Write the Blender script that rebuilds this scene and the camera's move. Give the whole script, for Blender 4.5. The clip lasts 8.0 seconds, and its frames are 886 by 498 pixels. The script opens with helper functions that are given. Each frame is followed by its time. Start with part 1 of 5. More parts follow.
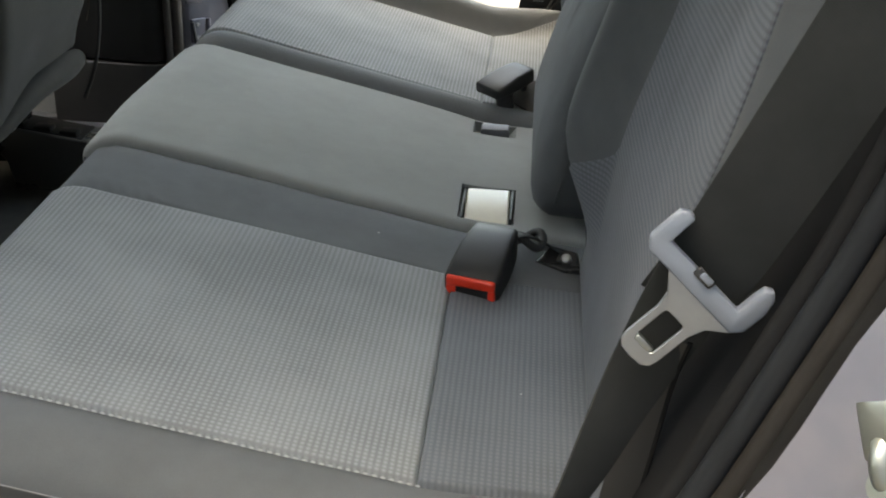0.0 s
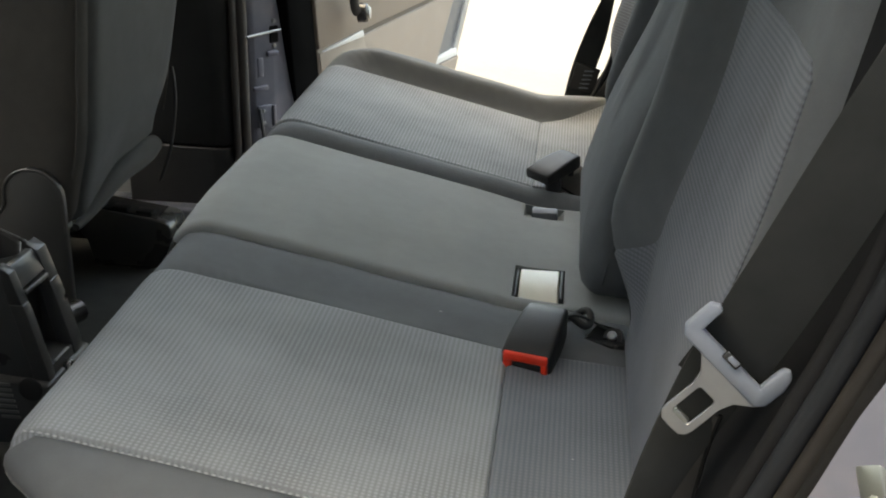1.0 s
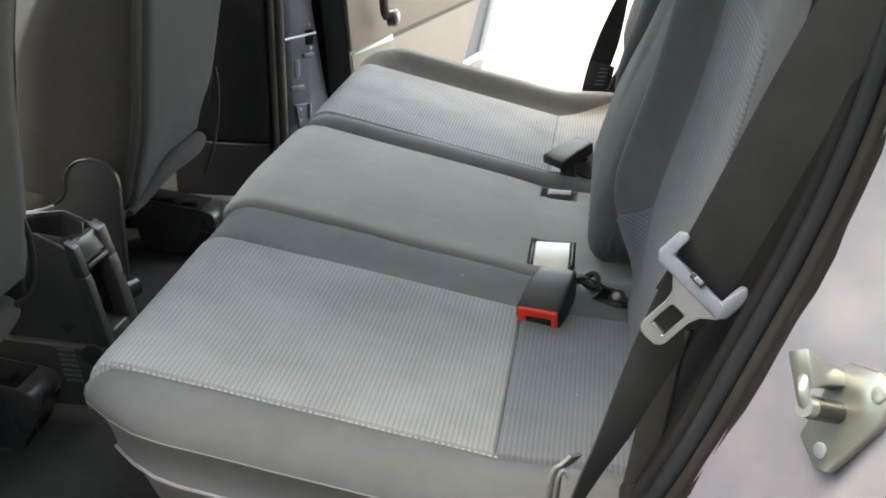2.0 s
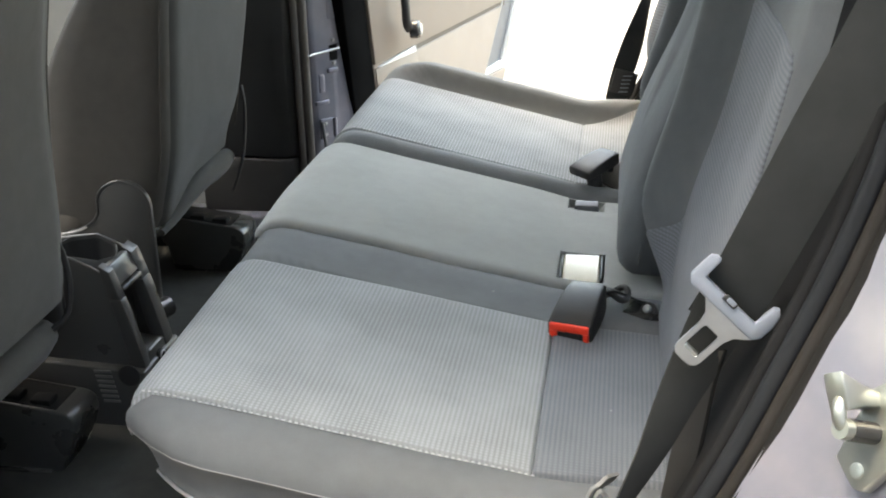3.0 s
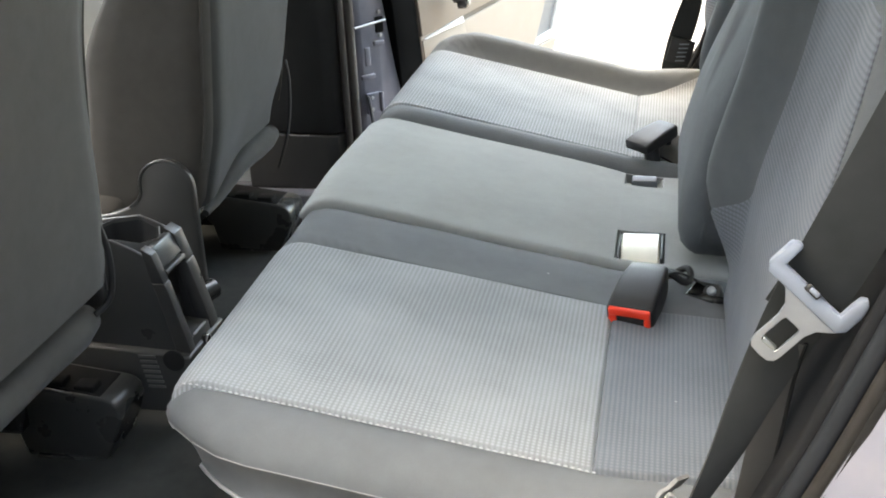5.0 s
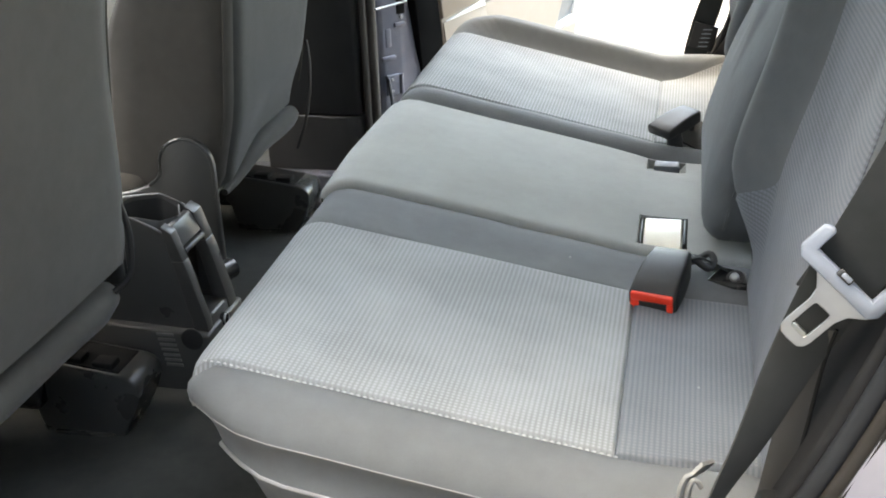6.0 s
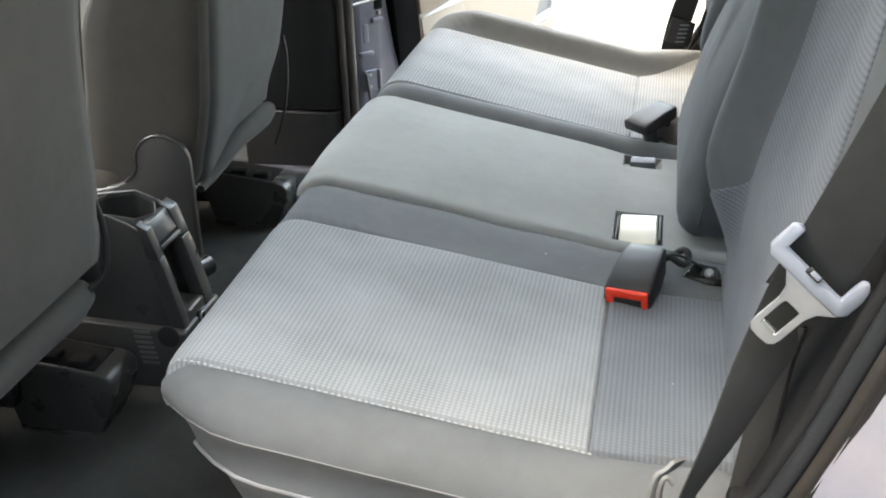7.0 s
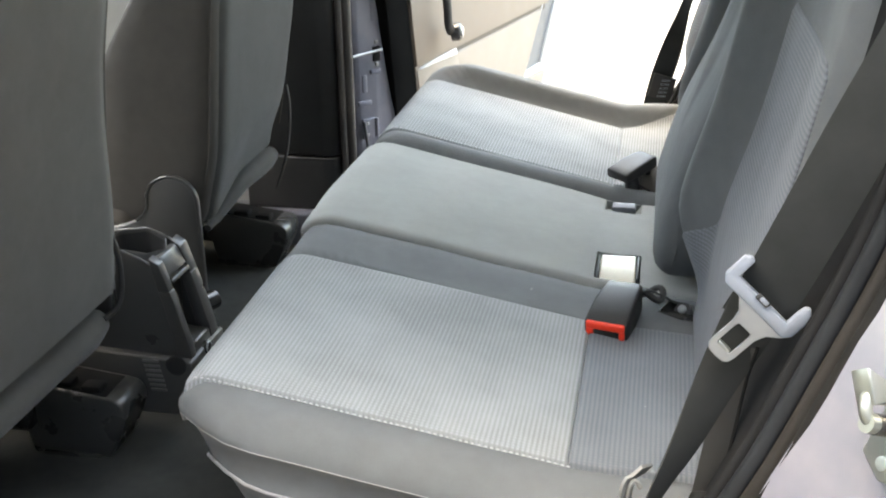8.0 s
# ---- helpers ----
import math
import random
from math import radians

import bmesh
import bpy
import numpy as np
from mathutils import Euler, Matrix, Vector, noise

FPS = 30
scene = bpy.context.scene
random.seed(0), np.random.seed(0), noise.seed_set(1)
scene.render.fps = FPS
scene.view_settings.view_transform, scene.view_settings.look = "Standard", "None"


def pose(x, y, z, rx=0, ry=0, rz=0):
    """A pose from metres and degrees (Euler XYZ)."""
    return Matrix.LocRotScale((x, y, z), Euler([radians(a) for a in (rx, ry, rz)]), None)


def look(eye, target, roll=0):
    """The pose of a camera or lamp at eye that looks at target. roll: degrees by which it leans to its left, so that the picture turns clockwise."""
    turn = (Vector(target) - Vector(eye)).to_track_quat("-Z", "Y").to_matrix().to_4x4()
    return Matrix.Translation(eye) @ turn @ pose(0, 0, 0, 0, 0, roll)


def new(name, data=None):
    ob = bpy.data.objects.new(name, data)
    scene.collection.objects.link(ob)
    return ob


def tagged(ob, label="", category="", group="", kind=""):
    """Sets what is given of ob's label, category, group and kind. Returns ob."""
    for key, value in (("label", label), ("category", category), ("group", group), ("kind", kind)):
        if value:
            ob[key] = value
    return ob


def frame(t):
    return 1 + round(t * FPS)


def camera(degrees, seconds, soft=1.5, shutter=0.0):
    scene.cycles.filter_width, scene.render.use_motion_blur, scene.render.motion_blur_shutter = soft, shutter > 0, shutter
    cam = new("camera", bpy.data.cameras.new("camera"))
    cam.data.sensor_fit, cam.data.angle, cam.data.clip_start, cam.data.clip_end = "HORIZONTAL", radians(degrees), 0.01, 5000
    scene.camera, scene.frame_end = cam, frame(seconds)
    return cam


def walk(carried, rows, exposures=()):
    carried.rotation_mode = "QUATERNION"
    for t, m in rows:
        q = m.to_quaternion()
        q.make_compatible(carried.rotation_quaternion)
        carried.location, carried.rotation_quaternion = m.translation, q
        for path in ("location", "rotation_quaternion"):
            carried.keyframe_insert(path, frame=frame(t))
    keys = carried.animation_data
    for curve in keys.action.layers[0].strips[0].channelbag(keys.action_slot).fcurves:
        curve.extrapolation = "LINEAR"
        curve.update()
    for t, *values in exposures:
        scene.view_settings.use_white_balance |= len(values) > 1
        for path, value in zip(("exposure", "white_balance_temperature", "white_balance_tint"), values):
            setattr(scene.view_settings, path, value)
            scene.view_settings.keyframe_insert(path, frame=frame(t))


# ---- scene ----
cam = camera(42.2, 8.0, soft=1.9, shutter=0.3)
PATH = [
    (0, (0.055, -0.646, 0.832), (-0.065, 1.156, -0.027), 2.3),
    (0.5, (0.042, -0.667, 0.858), (-0.095, 1.149, 0.032), 2.5),
    (1, (0.046, -0.745, 0.891), (-0.155, 1.096, 0.135), 1.4),
    (1.5, (0.065, -0.85, 0.897), (-0.175, 0.994, 0.161), 0.1),
    (1.7, (0.076, -0.879, 0.895), (-0.178, 0.963, 0.158), 0.45),
    (2.8, (0.07, -0.904, 0.914), (-0.196, 0.941, 0.19), 0.3),
    (3, (0.069, -0.9, 0.919), (-0.229, 0.937, 0.187), -1.3),
    (3.5, (0.069, -0.862, 0.92), (-0.255, 0.959, 0.16), -2.0),
    (4, (0.061, -0.85, 0.913), (-0.3, 0.966, 0.156), -1.8),
    (4.5, (0.061, -0.845, 0.911), (-0.315, 0.963, 0.144), -2.5),
    (4.7, (0.058, -0.843, 0.909), (-0.321, 0.963, 0.138), -2.85),
    (5.8, (0.05, -0.837, 0.903), (-0.341, 0.958, 0.112), -2.2),
    (6, (0.044, -0.838, 0.901), (-0.356, 0.952, 0.103), -2.2),
    (6.5, (0.046, -0.836, 0.905), (-0.352, 0.952, 0.101), -2.3),
    (7, (0.051, -0.835, 0.904), (-0.318, 0.957, 0.095), -2.0),
    (7.5, (0.059, -0.848, 0.91), (-0.287, 0.946, 0.097), -1.8),
    (8, (0.067, -0.94, 0.931), (-0.289, 0.888, 0.201), -1.0),
]
walk(cam, [(t, look(eye, target, roll)) for t, eye, target, roll in PATH],
     exposures=[(0.0, 3.74, 8900, 2), (0.5, 3.57, 8850, 2), (1.0, 3.54, 9000, 2), (1.5, 3.87, 8850, 2), (3.0, 4.48, 8650, 3), (3.5, 4.65, 8550, 3), (8.0, 4.74, 8550, 3)])

# ---- world and light ----
SUN_AZ, SUN_EL = 166.0, 76.0     # degrees: high, ahead of the car, behind thin cloud
world = bpy.data.worlds.new("sky")
scene.world = world
world.use_nodes = True
wn = world.node_tree.nodes
sky = wn.new("ShaderNodeTexSky")
sky.sky_type = "NISHITA"
sky.sun_disc = False
sky.sun_elevation = radians(SUN_EL)
sky.sun_rotation = radians(90 - SUN_AZ)
sky.air_density, sky.dust_density, sky.ozone_density = 1.0, 3.4, 0.5
wn["Background"].inputs["Strength"].default_value = 0.15
world.node_tree.links.new(sky.outputs["Color"], wn["Background"].inputs["Color"])
sun = new("sun", bpy.data.lights.new("sun", "SUN"))
sun.data.energy, sun.data.angle, sun.data.color = 0.3, radians(10), (1.0, 0.97, 0.92)
sun_dir = Vector((math.cos(radians(SUN_AZ)) * math.cos(radians(SUN_EL)), math.sin(radians(SUN_AZ)) * math.cos(radians(SUN_EL)), math.sin(radians(SUN_EL))))
sun.matrix_world = look(sun_dir * 20, (0, 0, 0))


# ---- materials ----
def base_mat(name, color, rough=0.6, metal=0.0, spec=0.5):
    m = bpy.data.materials.new(name)
    m.use_nodes = True
    nt = m.node_tree
    b = nt.nodes["Principled BSDF"]
    b.inputs["Base Color"].default_value = (*color, 1)
    b.inputs["Roughness"].default_value = rough
    b.inputs["Metallic"].default_value = metal
    b.inputs["Specular IOR Level"].default_value = spec
    return m, nt, b


def node(nt, kind, **inputs):
    n = nt.nodes.new(kind)
    for k, v in inputs.items():
        n.inputs[k.replace("_", " ")].default_value = v
    return n


def obj_coord(nt, scale=(1, 1, 1)):
    tc = nt.nodes.new("ShaderNodeTexCoord")
    mp = nt.nodes.new("ShaderNodeMapping")
    mp.inputs["Scale"].default_value = scale
    nt.links.new(tc.outputs["Object"], mp.inputs["Vector"])
    return mp.outputs["Vector"]


def noise_tex(nt, vec, scale, detail=4.0, rough=0.55):
    n = node(nt, "ShaderNodeTexNoise", Scale=scale, Detail=detail, Roughness=rough)
    nt.links.new(vec, n.inputs["Vector"])
    return n.outputs["Fac"]


def math_node(nt, op, a, b=None, c=None):
    n = nt.nodes.new("ShaderNodeMath")
    n.operation = op
    for k, v in enumerate((a, b, c)):
        if v is None:
            continue
        if isinstance(v, (int, float)):
            n.inputs[k].default_value = v
        else:
            nt.links.new(v, n.inputs[k])
    return n.outputs[0]


def mix_color(nt, fac, a, b):
    n = nt.nodes.new("ShaderNodeMix")
    n.data_type = "RGBA"
    if isinstance(fac, (int, float)):
        n.inputs[0].default_value = fac
    else:
        nt.links.new(fac, n.inputs[0])
    for k, v in ((6, a), (7, b)):
        if isinstance(v, tuple):
            n.inputs[k].default_value = (*v, 1)
        else:
            nt.links.new(v, n.inputs[k])
    return n.outputs[2]


def ramp(nt, fac, lo, hi):
    n = nt.nodes.new("ShaderNodeMapRange")
    nt.links.new(fac, n.inputs["Value"])
    n.inputs["From Min"].default_value, n.inputs["From Max"].default_value = lo, hi
    return n.outputs["Result"]


def bump(nt, b, height, strength, dist, under=None):
    n = nt.nodes.new("ShaderNodeBump")
    n.inputs["Strength"].default_value = strength
    n.inputs["Distance"].default_value = dist
    nt.links.new(height, n.inputs["Height"])
    if under is not None:
        nt.links.new(under, n.inputs["Normal"])
    nt.links.new(n.outputs["Normal"], b.inputs["Normal"])
    return n.outputs["Normal"]


def velour(name, color, vary=0.13, sheen=0.07, rough=0.9):
    """Short-pile cloth: brushed patches, fine grain, a soft sheen."""
    m, nt, b = base_mat(name, color, rough, spec=0.1)
    v = obj_coord(nt)
    big = noise_tex(nt, v, 7.0, 3.0)
    mid = noise_tex(nt, v, 45.0, 4.0)
    fine = noise_tex(nt, v, 1400.0, 2.0)
    f = math_node(nt, "ADD", math_node(nt, "MULTIPLY", big, 0.5), math_node(nt, "MULTIPLY", mid, 0.25))
    f = math_node(nt, "ADD", f, math_node(nt, "MULTIPLY", fine, 0.25))
    lo, hi = tuple(c * (1 - vary) for c in color), tuple(c * (1 + vary) for c in color)
    nt.links.new(mix_color(nt, ramp(nt, f, 0.3, 0.7), lo, hi), b.inputs["Base Color"])
    b.inputs["Sheen Weight"].default_value = sheen
    b.inputs["Sheen Roughness"].default_value = 0.45
    n1 = bump(nt, b, fine, 0.25, 0.0006)
    bump(nt, b, mid, 0.2, 0.002, n1)
    return m


def ribbed(name, dark, light, axis, cross, period=0.0049, dots=0.0047, dot_amount=0.6, depth=0.5):
    """Woven rib cloth: rows along one axis, broken into stitches along the other, with wear."""
    m, nt, b = base_mat(name, dark, 0.85, spec=0.1)
    tc = nt.nodes.new("ShaderNodeTexCoord")
    sep = nt.nodes.new("ShaderNodeSeparateXYZ")
    wob = node(nt, "ShaderNodeTexNoise", Scale=60.0, Detail=2.0)
    nt.links.new(tc.outputs["Object"], wob.inputs["Vector"])
    add = nt.nodes.new("ShaderNodeVectorMath")
    add.operation = "MULTIPLY_ADD"
    add.inputs[1].default_value = (0.0007, 0.0007, 0.0007)
    nt.links.new(wob.outputs["Color"], add.inputs[0])
    nt.links.new(tc.outputs["Object"], add.inputs[2])
    nt.links.new(add.outputs[0], sep.inputs[0])
    rib = math_node(nt, "MULTIPLY_ADD", math_node(nt, "SINE", math_node(nt, "MULTIPLY", sep.outputs[axis], 2 * math.pi / period)), 0.5, 0.5)
    dot = math_node(nt, "MULTIPLY_ADD", math_node(nt, "SINE", math_node(nt, "MULTIPLY", sep.outputs[cross], 2 * math.pi / dots)), 0.5, 0.5)
    big = noise_tex(nt, tc.outputs["Object"], 9.0, 3.0)
    fine = noise_tex(nt, tc.outputs["Object"], 900.0, 2.0)
    patch = ramp(nt, noise_tex(nt, tc.outputs["Object"], 5.0, 2.0), 0.38, 0.62)
    amount = math_node(nt, "MULTIPLY", math_node(nt, "MULTIPLY_ADD", patch, 0.3, 0.7), dot_amount)
    stitch = math_node(nt, "SUBTRACT", 1.0, math_node(nt, "MULTIPLY", amount, math_node(nt, "SUBTRACT", 1.0, dot)))
    h = math_node(nt, "MULTIPLY", rib, stitch)
    worn = math_node(nt, "ADD", math_node(nt, "MULTIPLY", h, 0.62), math_node(nt, "MULTIPLY_ADD", big, 0.8, -0.21))
    worn = math_node(nt, "ADD", worn, math_node(nt, "MULTIPLY_ADD", fine, 0.3, -0.15))
    nt.links.new(mix_color(nt, ramp(nt, worn, 0.1, 0.66), dark, light), b.inputs["Base Color"])
    b.inputs["Sheen Weight"].default_value = 0.08
    b.inputs["Sheen Roughness"].default_value = 0.5
    bump(nt, b, h, depth, 0.0012)
    return m


def grained(name, color, rough=0.45, grain=900.0, amount=0.25, spec=0.5, vary=0.2, metal=0.0, dust=0.0):
    """Moulded plastic, rubber or paint, with fine grain, uneven gloss and a little dust."""
    m, nt, b = base_mat(name, color, rough, metal, spec)
    v = obj_coord(nt)
    big = noise_tex(nt, v, 14.0, 5.0)
    fine = noise_tex(nt, v, grain, 2.0)
    lo, hi = tuple(c * (1 - vary) for c in color), tuple(c * (1 + vary) for c in color)
    col = mix_color(nt, ramp(nt, big, 0.3, 0.7), lo, hi)
    if dust:
        d = math_node(nt, "MULTIPLY", ramp(nt, noise_tex(nt, v, 55.0, 6.0, 0.7), 0.5, 0.75), dust)
        col = mix_color(nt, d, col, (0.22, 0.21, 0.19))
    nt.links.new(col, b.inputs["Base Color"])
    r = nt.nodes.new("ShaderNodeMapRange")
    nt.links.new(big, r.inputs["Value"])
    r.inputs["From Min"].default_value, r.inputs["From Max"].default_value = 0.3, 0.7
    r.inputs["To Min"].default_value, r.inputs["To Max"].default_value = max(0.02, rough - 0.08), min(1, rough + 0.08)
    nt.links.new(r.outputs["Result"], b.inputs["Roughness"])
    bump(nt, b, fine, amount, 0.0004)
    return m


M = {}
M["velour"] = velour("grey velour", (0.133, 0.140, 0.143), 0.18)
# shaded copy of the seat velour: the backrests' dimmer light is in its colour
M["velour_back_shade"] = velour("grey velour of the backrests, shade in its colour", (0.096, 0.1025, 0.108), 0.2)
# lightened copy of the velour: light falling on the flat middle cushion is included
M["velour_mid"] = velour("plain grey velour", (0.28, 0.285, 0.275))
M["insert"] = ribbed("ribbed seat cloth", (0.2, 0.208, 0.212), (0.325, 0.338, 0.344), 0, 1, dot_amount=1.0, depth=0.12)
# far seat: stronger ribs, tone lowered against the strong light from the doorway
M["insert_far"] = ribbed("ribbed seat cloth, stronger ribs, toned down by the door", (0.168, 0.175, 0.18), (0.305, 0.317, 0.325), 0, 1, dot_amount=0.8, depth=0.2)
# darker, bluer copy of the cushion cloth: shade and sky tint in its colour
M["insert_rear_tint"] = ribbed("ribbed seat cloth rear, sky tint in its colour", (0.12, 0.131, 0.141), (0.18, 0.194, 0.209), 0, 1, dot_amount=0.95, depth=0.14)
# backrest ribs: dimmer, bluer skylight is put into this colour
M["insert_back_tint"] = ribbed("ribbed backrest cloth, sky tint in its colour", (0.082, 0.089, 0.1), (0.143, 0.153, 0.17), 2, 1, dot_amount=0.8, depth=0.14)
M["piping"] = velour("pale piping cord", (0.28, 0.28, 0.276), 0.1)
M["thread"] = velour("pale seam thread", (0.46, 0.465, 0.46), 0.1)
M["front_cloth"] = velour("dark front seat cloth", (0.07, 0.0645, 0.058), 0.2, 0.1)
# far seat's panel only: its own tone stands for the light there
M["front_back_toned"] = velour("front seat back cloth, toned for the light on it", (0.047, 0.0465, 0.0435), 0.2, 0.1)
M["carpet"] = velour("black carpet", (0.035, 0.036, 0.034), 0.4, 0.03, 0.95)
M["black"] = grained("black plastic", (0.024, 0.024, 0.0245), 0.5, spec=0.35, vary=0.1)
M["gloss_black"] = grained("smooth black plastic", (0.026, 0.026, 0.026), 0.24, 900, 0.05, vary=0.08)
M["cover"] = grained("satin black plastic", (0.04, 0.041, 0.04), 0.3, 900, 0.08, vary=0.1)
M["trim"] = grained("charcoal trim plastic", (0.013, 0.0135, 0.0145), 0.8, spec=0.06, dust=0.003)
M["console"] = grained("console grey plastic", (0.052, 0.0515, 0.05), 0.33, spec=0.45, vary=0.06)
M["pillar"] = grained("pillar trim plastic", (0.03, 0.03, 0.0295), 0.5)
M["rubber"] = grained("black rubber", (0.014, 0.014, 0.014), 0.75, spec=0.06)
M["seal"] = grained("brown-grey rubber seal", (0.02, 0.0186, 0.0176), 0.65, dust=0.02, spec=0.12)
M["lip"] = grained("trim lip plastic, blue sheen in its colour", (0.0135, 0.0152, 0.0178), 0.5, spec=0.2)
M["door_grey"] = grained("light grey front door plastic", (0.3, 0.3, 0.285), 0.55, vary=0.06)
M["crease"] = grained("door groove plastic, shade in its brown", (0.085, 0.067, 0.053), 0.7)
M["brown_seal"] = grained("brown-grey rubber seal, dusty", (0.075, 0.066, 0.06), 0.6, dust=0.15)
M["red"] = grained("red button plastic", (0.85, 0.045, 0.02), 0.35, 200, 0.05)
M["tongue"] = grained("pale blue-grey plastic", (0.17, 0.192, 0.232), 0.45, 400, 0.1, vary=0.06)
M["cream"] = grained("cream plastic", (0.72, 0.68, 0.55), 0.45, 300, 0.08, vary=0.12)
M["steel"] = grained("brushed steel", (0.37, 0.38, 0.385), 0.45, 700, 0.25, metal=1.0)
M["dull_steel"] = grained("dull steel", (0.15, 0.152, 0.15), 0.55, 300, 0.2, metal=0.3)
M["zinc"] = grained("zinc plated steel", (0.3, 0.315, 0.295), 0.36, 120, 0.2, metal=0.8)


def paint_mat():
    """Lilac-slate metallic body paint under clear lacquer, thin and uneven in the door shuts."""
    m, nt, b = base_mat("slate lilac metallic paint", (0.26, 0.26, 0.3), 0.28, 0.15, 0.35)
    v = obj_coord(nt)
    f = ramp(nt, noise_tex(nt, v, 18.0, 3.0), 0.3, 0.7)
    nt.links.new(mix_color(nt, f, (0.158, 0.168, 0.212), (0.214, 0.212, 0.247)), b.inputs["Base Color"])
    b.inputs["Coat Weight"].default_value = 0.4
    b.inputs["Coat Roughness"].default_value = 0.12
    bump(nt, b, noise_tex(nt, v, 16.0, 1.0), 0.12, 0.004)
    return m


M["paint"] = paint_mat()
M["beige"] = grained("beige door plastic", (0.17, 0.136, 0.109), 0.6, 600, 0.2, vary=0.08)
M["pale"] = grained("pale grey plastic", (0.4, 0.4, 0.39), 0.5, 400, 0.1, vary=0.06)
M["silver"] = grained("blue-grey door edge paint", (0.085, 0.091, 0.1), 0.45, 1500, 0.05, metal=0.2, vary=0.1)
M["rim"] = grained("pale door rim paint", (0.2, 0.198, 0.19), 0.4, 1500, 0.05, vary=0.08)
M["door_rubber"] = grained("soft black door rubber", (0.006, 0.006, 0.006), 0.85, spec=0.0)


def glass_mat():
    m, nt, b = base_mat("tinted window glass", (0.45, 0.5, 0.48), 0.02)
    b.inputs["Transmission Weight"].default_value = 1.0
    b.inputs["IOR"].default_value = 1.45
    return m


M["glass"] = glass_mat()
M["headliner"] = velour("grey headliner", (0.76, 0.76, 0.74), 0.06, 0.1)


def web_mat():
    m, nt, b = base_mat("black belt webbing", (0.03, 0.032, 0.031), 0.85, spec=0.04)
    v = obj_coord(nt)
    w = nt.nodes.new("ShaderNodeTexWave")
    w.wave_type, w.bands_direction = "BANDS", "DIAGONAL"
    w.inputs["Scale"].default_value = 420.0
    w.inputs["Distortion"].default_value = 1.5
    nt.links.new(v, w.inputs["Vector"])
    big = noise_tex(nt, v, 25.0, 4.0)
    nt.links.new(mix_color(nt, ramp(nt, big, 0.3, 0.7), (0.028, 0.03, 0.03), (0.036, 0.038, 0.038)), b.inputs["Base Color"])
    b.inputs["Sheen Weight"].default_value = 0.03
    bump(nt, b, w.outputs["Fac"], 0.1, 0.0004)
    return m


M["web"] = web_mat()


def paving_mat():
    m, nt, b = base_mat("sandy concrete paving", (0.11, 0.102, 0.091), 0.9)
    v = obj_coord(nt)
    a = noise_tex(nt, v, 1.3, 6.0)
    c = noise_tex(nt, v, 40.0, 5.0)
    col = mix_color(nt, ramp(nt, a, 0.3, 0.7), (0.098, 0.093, 0.085), (0.124, 0.117, 0.107))
    col = mix_color(nt, math_node(nt, "MULTIPLY", ramp(nt, c, 0.4, 0.75), 0.3), col, (0.075, 0.068, 0.06))
    nt.links.new(col, b.inputs["Base Color"])
    bump(nt, b, c, 0.3, 0.004)
    return m


M["paving"] = paving_mat()
# blue chosen so that the unseen wall throws cool light back
M["plaster"] = grained("blue-grey fill of the unseen light block", (0.116, 0.133, 0.16), 0.9, 60, 0.3)


# ---- mesh helpers ----
def part(name, bm, material, parent=None, label="", smooth=True):
    if isinstance(bm, bmesh.types.BMesh):
        me = bpy.data.meshes.new(name)
        bmesh.ops.recalc_face_normals(bm, faces=bm.faces[:])
        bm.to_mesh(me)
        bm.free()
    else:
        me = bm
    me.materials.append(M[material])
    if smooth:
        me.shade_smooth()
        me.set_sharp_from_angle(angle=radians(52))
    ob = new(name, me)
    if parent is not None:
        ob.parent = parent
    if label:
        ob["label"] = label
    return ob


def thing(name, label, category, group="", kind=""):
    return tagged(new(name), label, category, group, kind)


def mesh_of(verts, faces):
    bm = bmesh.new()
    vs = [bm.verts.new(v) for v in verts]
    for f in faces:
        try:
            bm.faces.new([vs[i] for i in f])
        except ValueError:
            pass
    return bm


def rbox(x0, x1, y0, y1, z0, z1, r=0.004, seg=2, bm=None):
    """A box with rounded edges."""
    own = bmesh.new()
    bmesh.ops.create_cube(own, size=1)
    for v in own.verts:
        v.co = Vector(((x0 + x1) / 2 + v.co.x * (x1 - x0), (y0 + y1) / 2 + v.co.y * (y1 - y0), (z0 + z1) / 2 + v.co.z * (z1 - z0)))
    r = min(r, 0.45 * min(x1 - x0, y1 - y0, z1 - z0))
    if r > 0:
        bmesh.ops.bevel(own, geom=own.edges[:], offset=r, segments=seg, profile=0.5, affect="EDGES")
    return own


def move(bm, m):
    bmesh.ops.transform(bm, matrix=m, verts=bm.verts[:])
    return bm


def join(*bms):
    out = bms[0]
    for b in bms[1:]:
        me = bpy.data.meshes.new("tmp")
        b.to_mesh(me)
        b.free()
        out.from_mesh(me)
        bpy.data.meshes.remove(me)
    return out


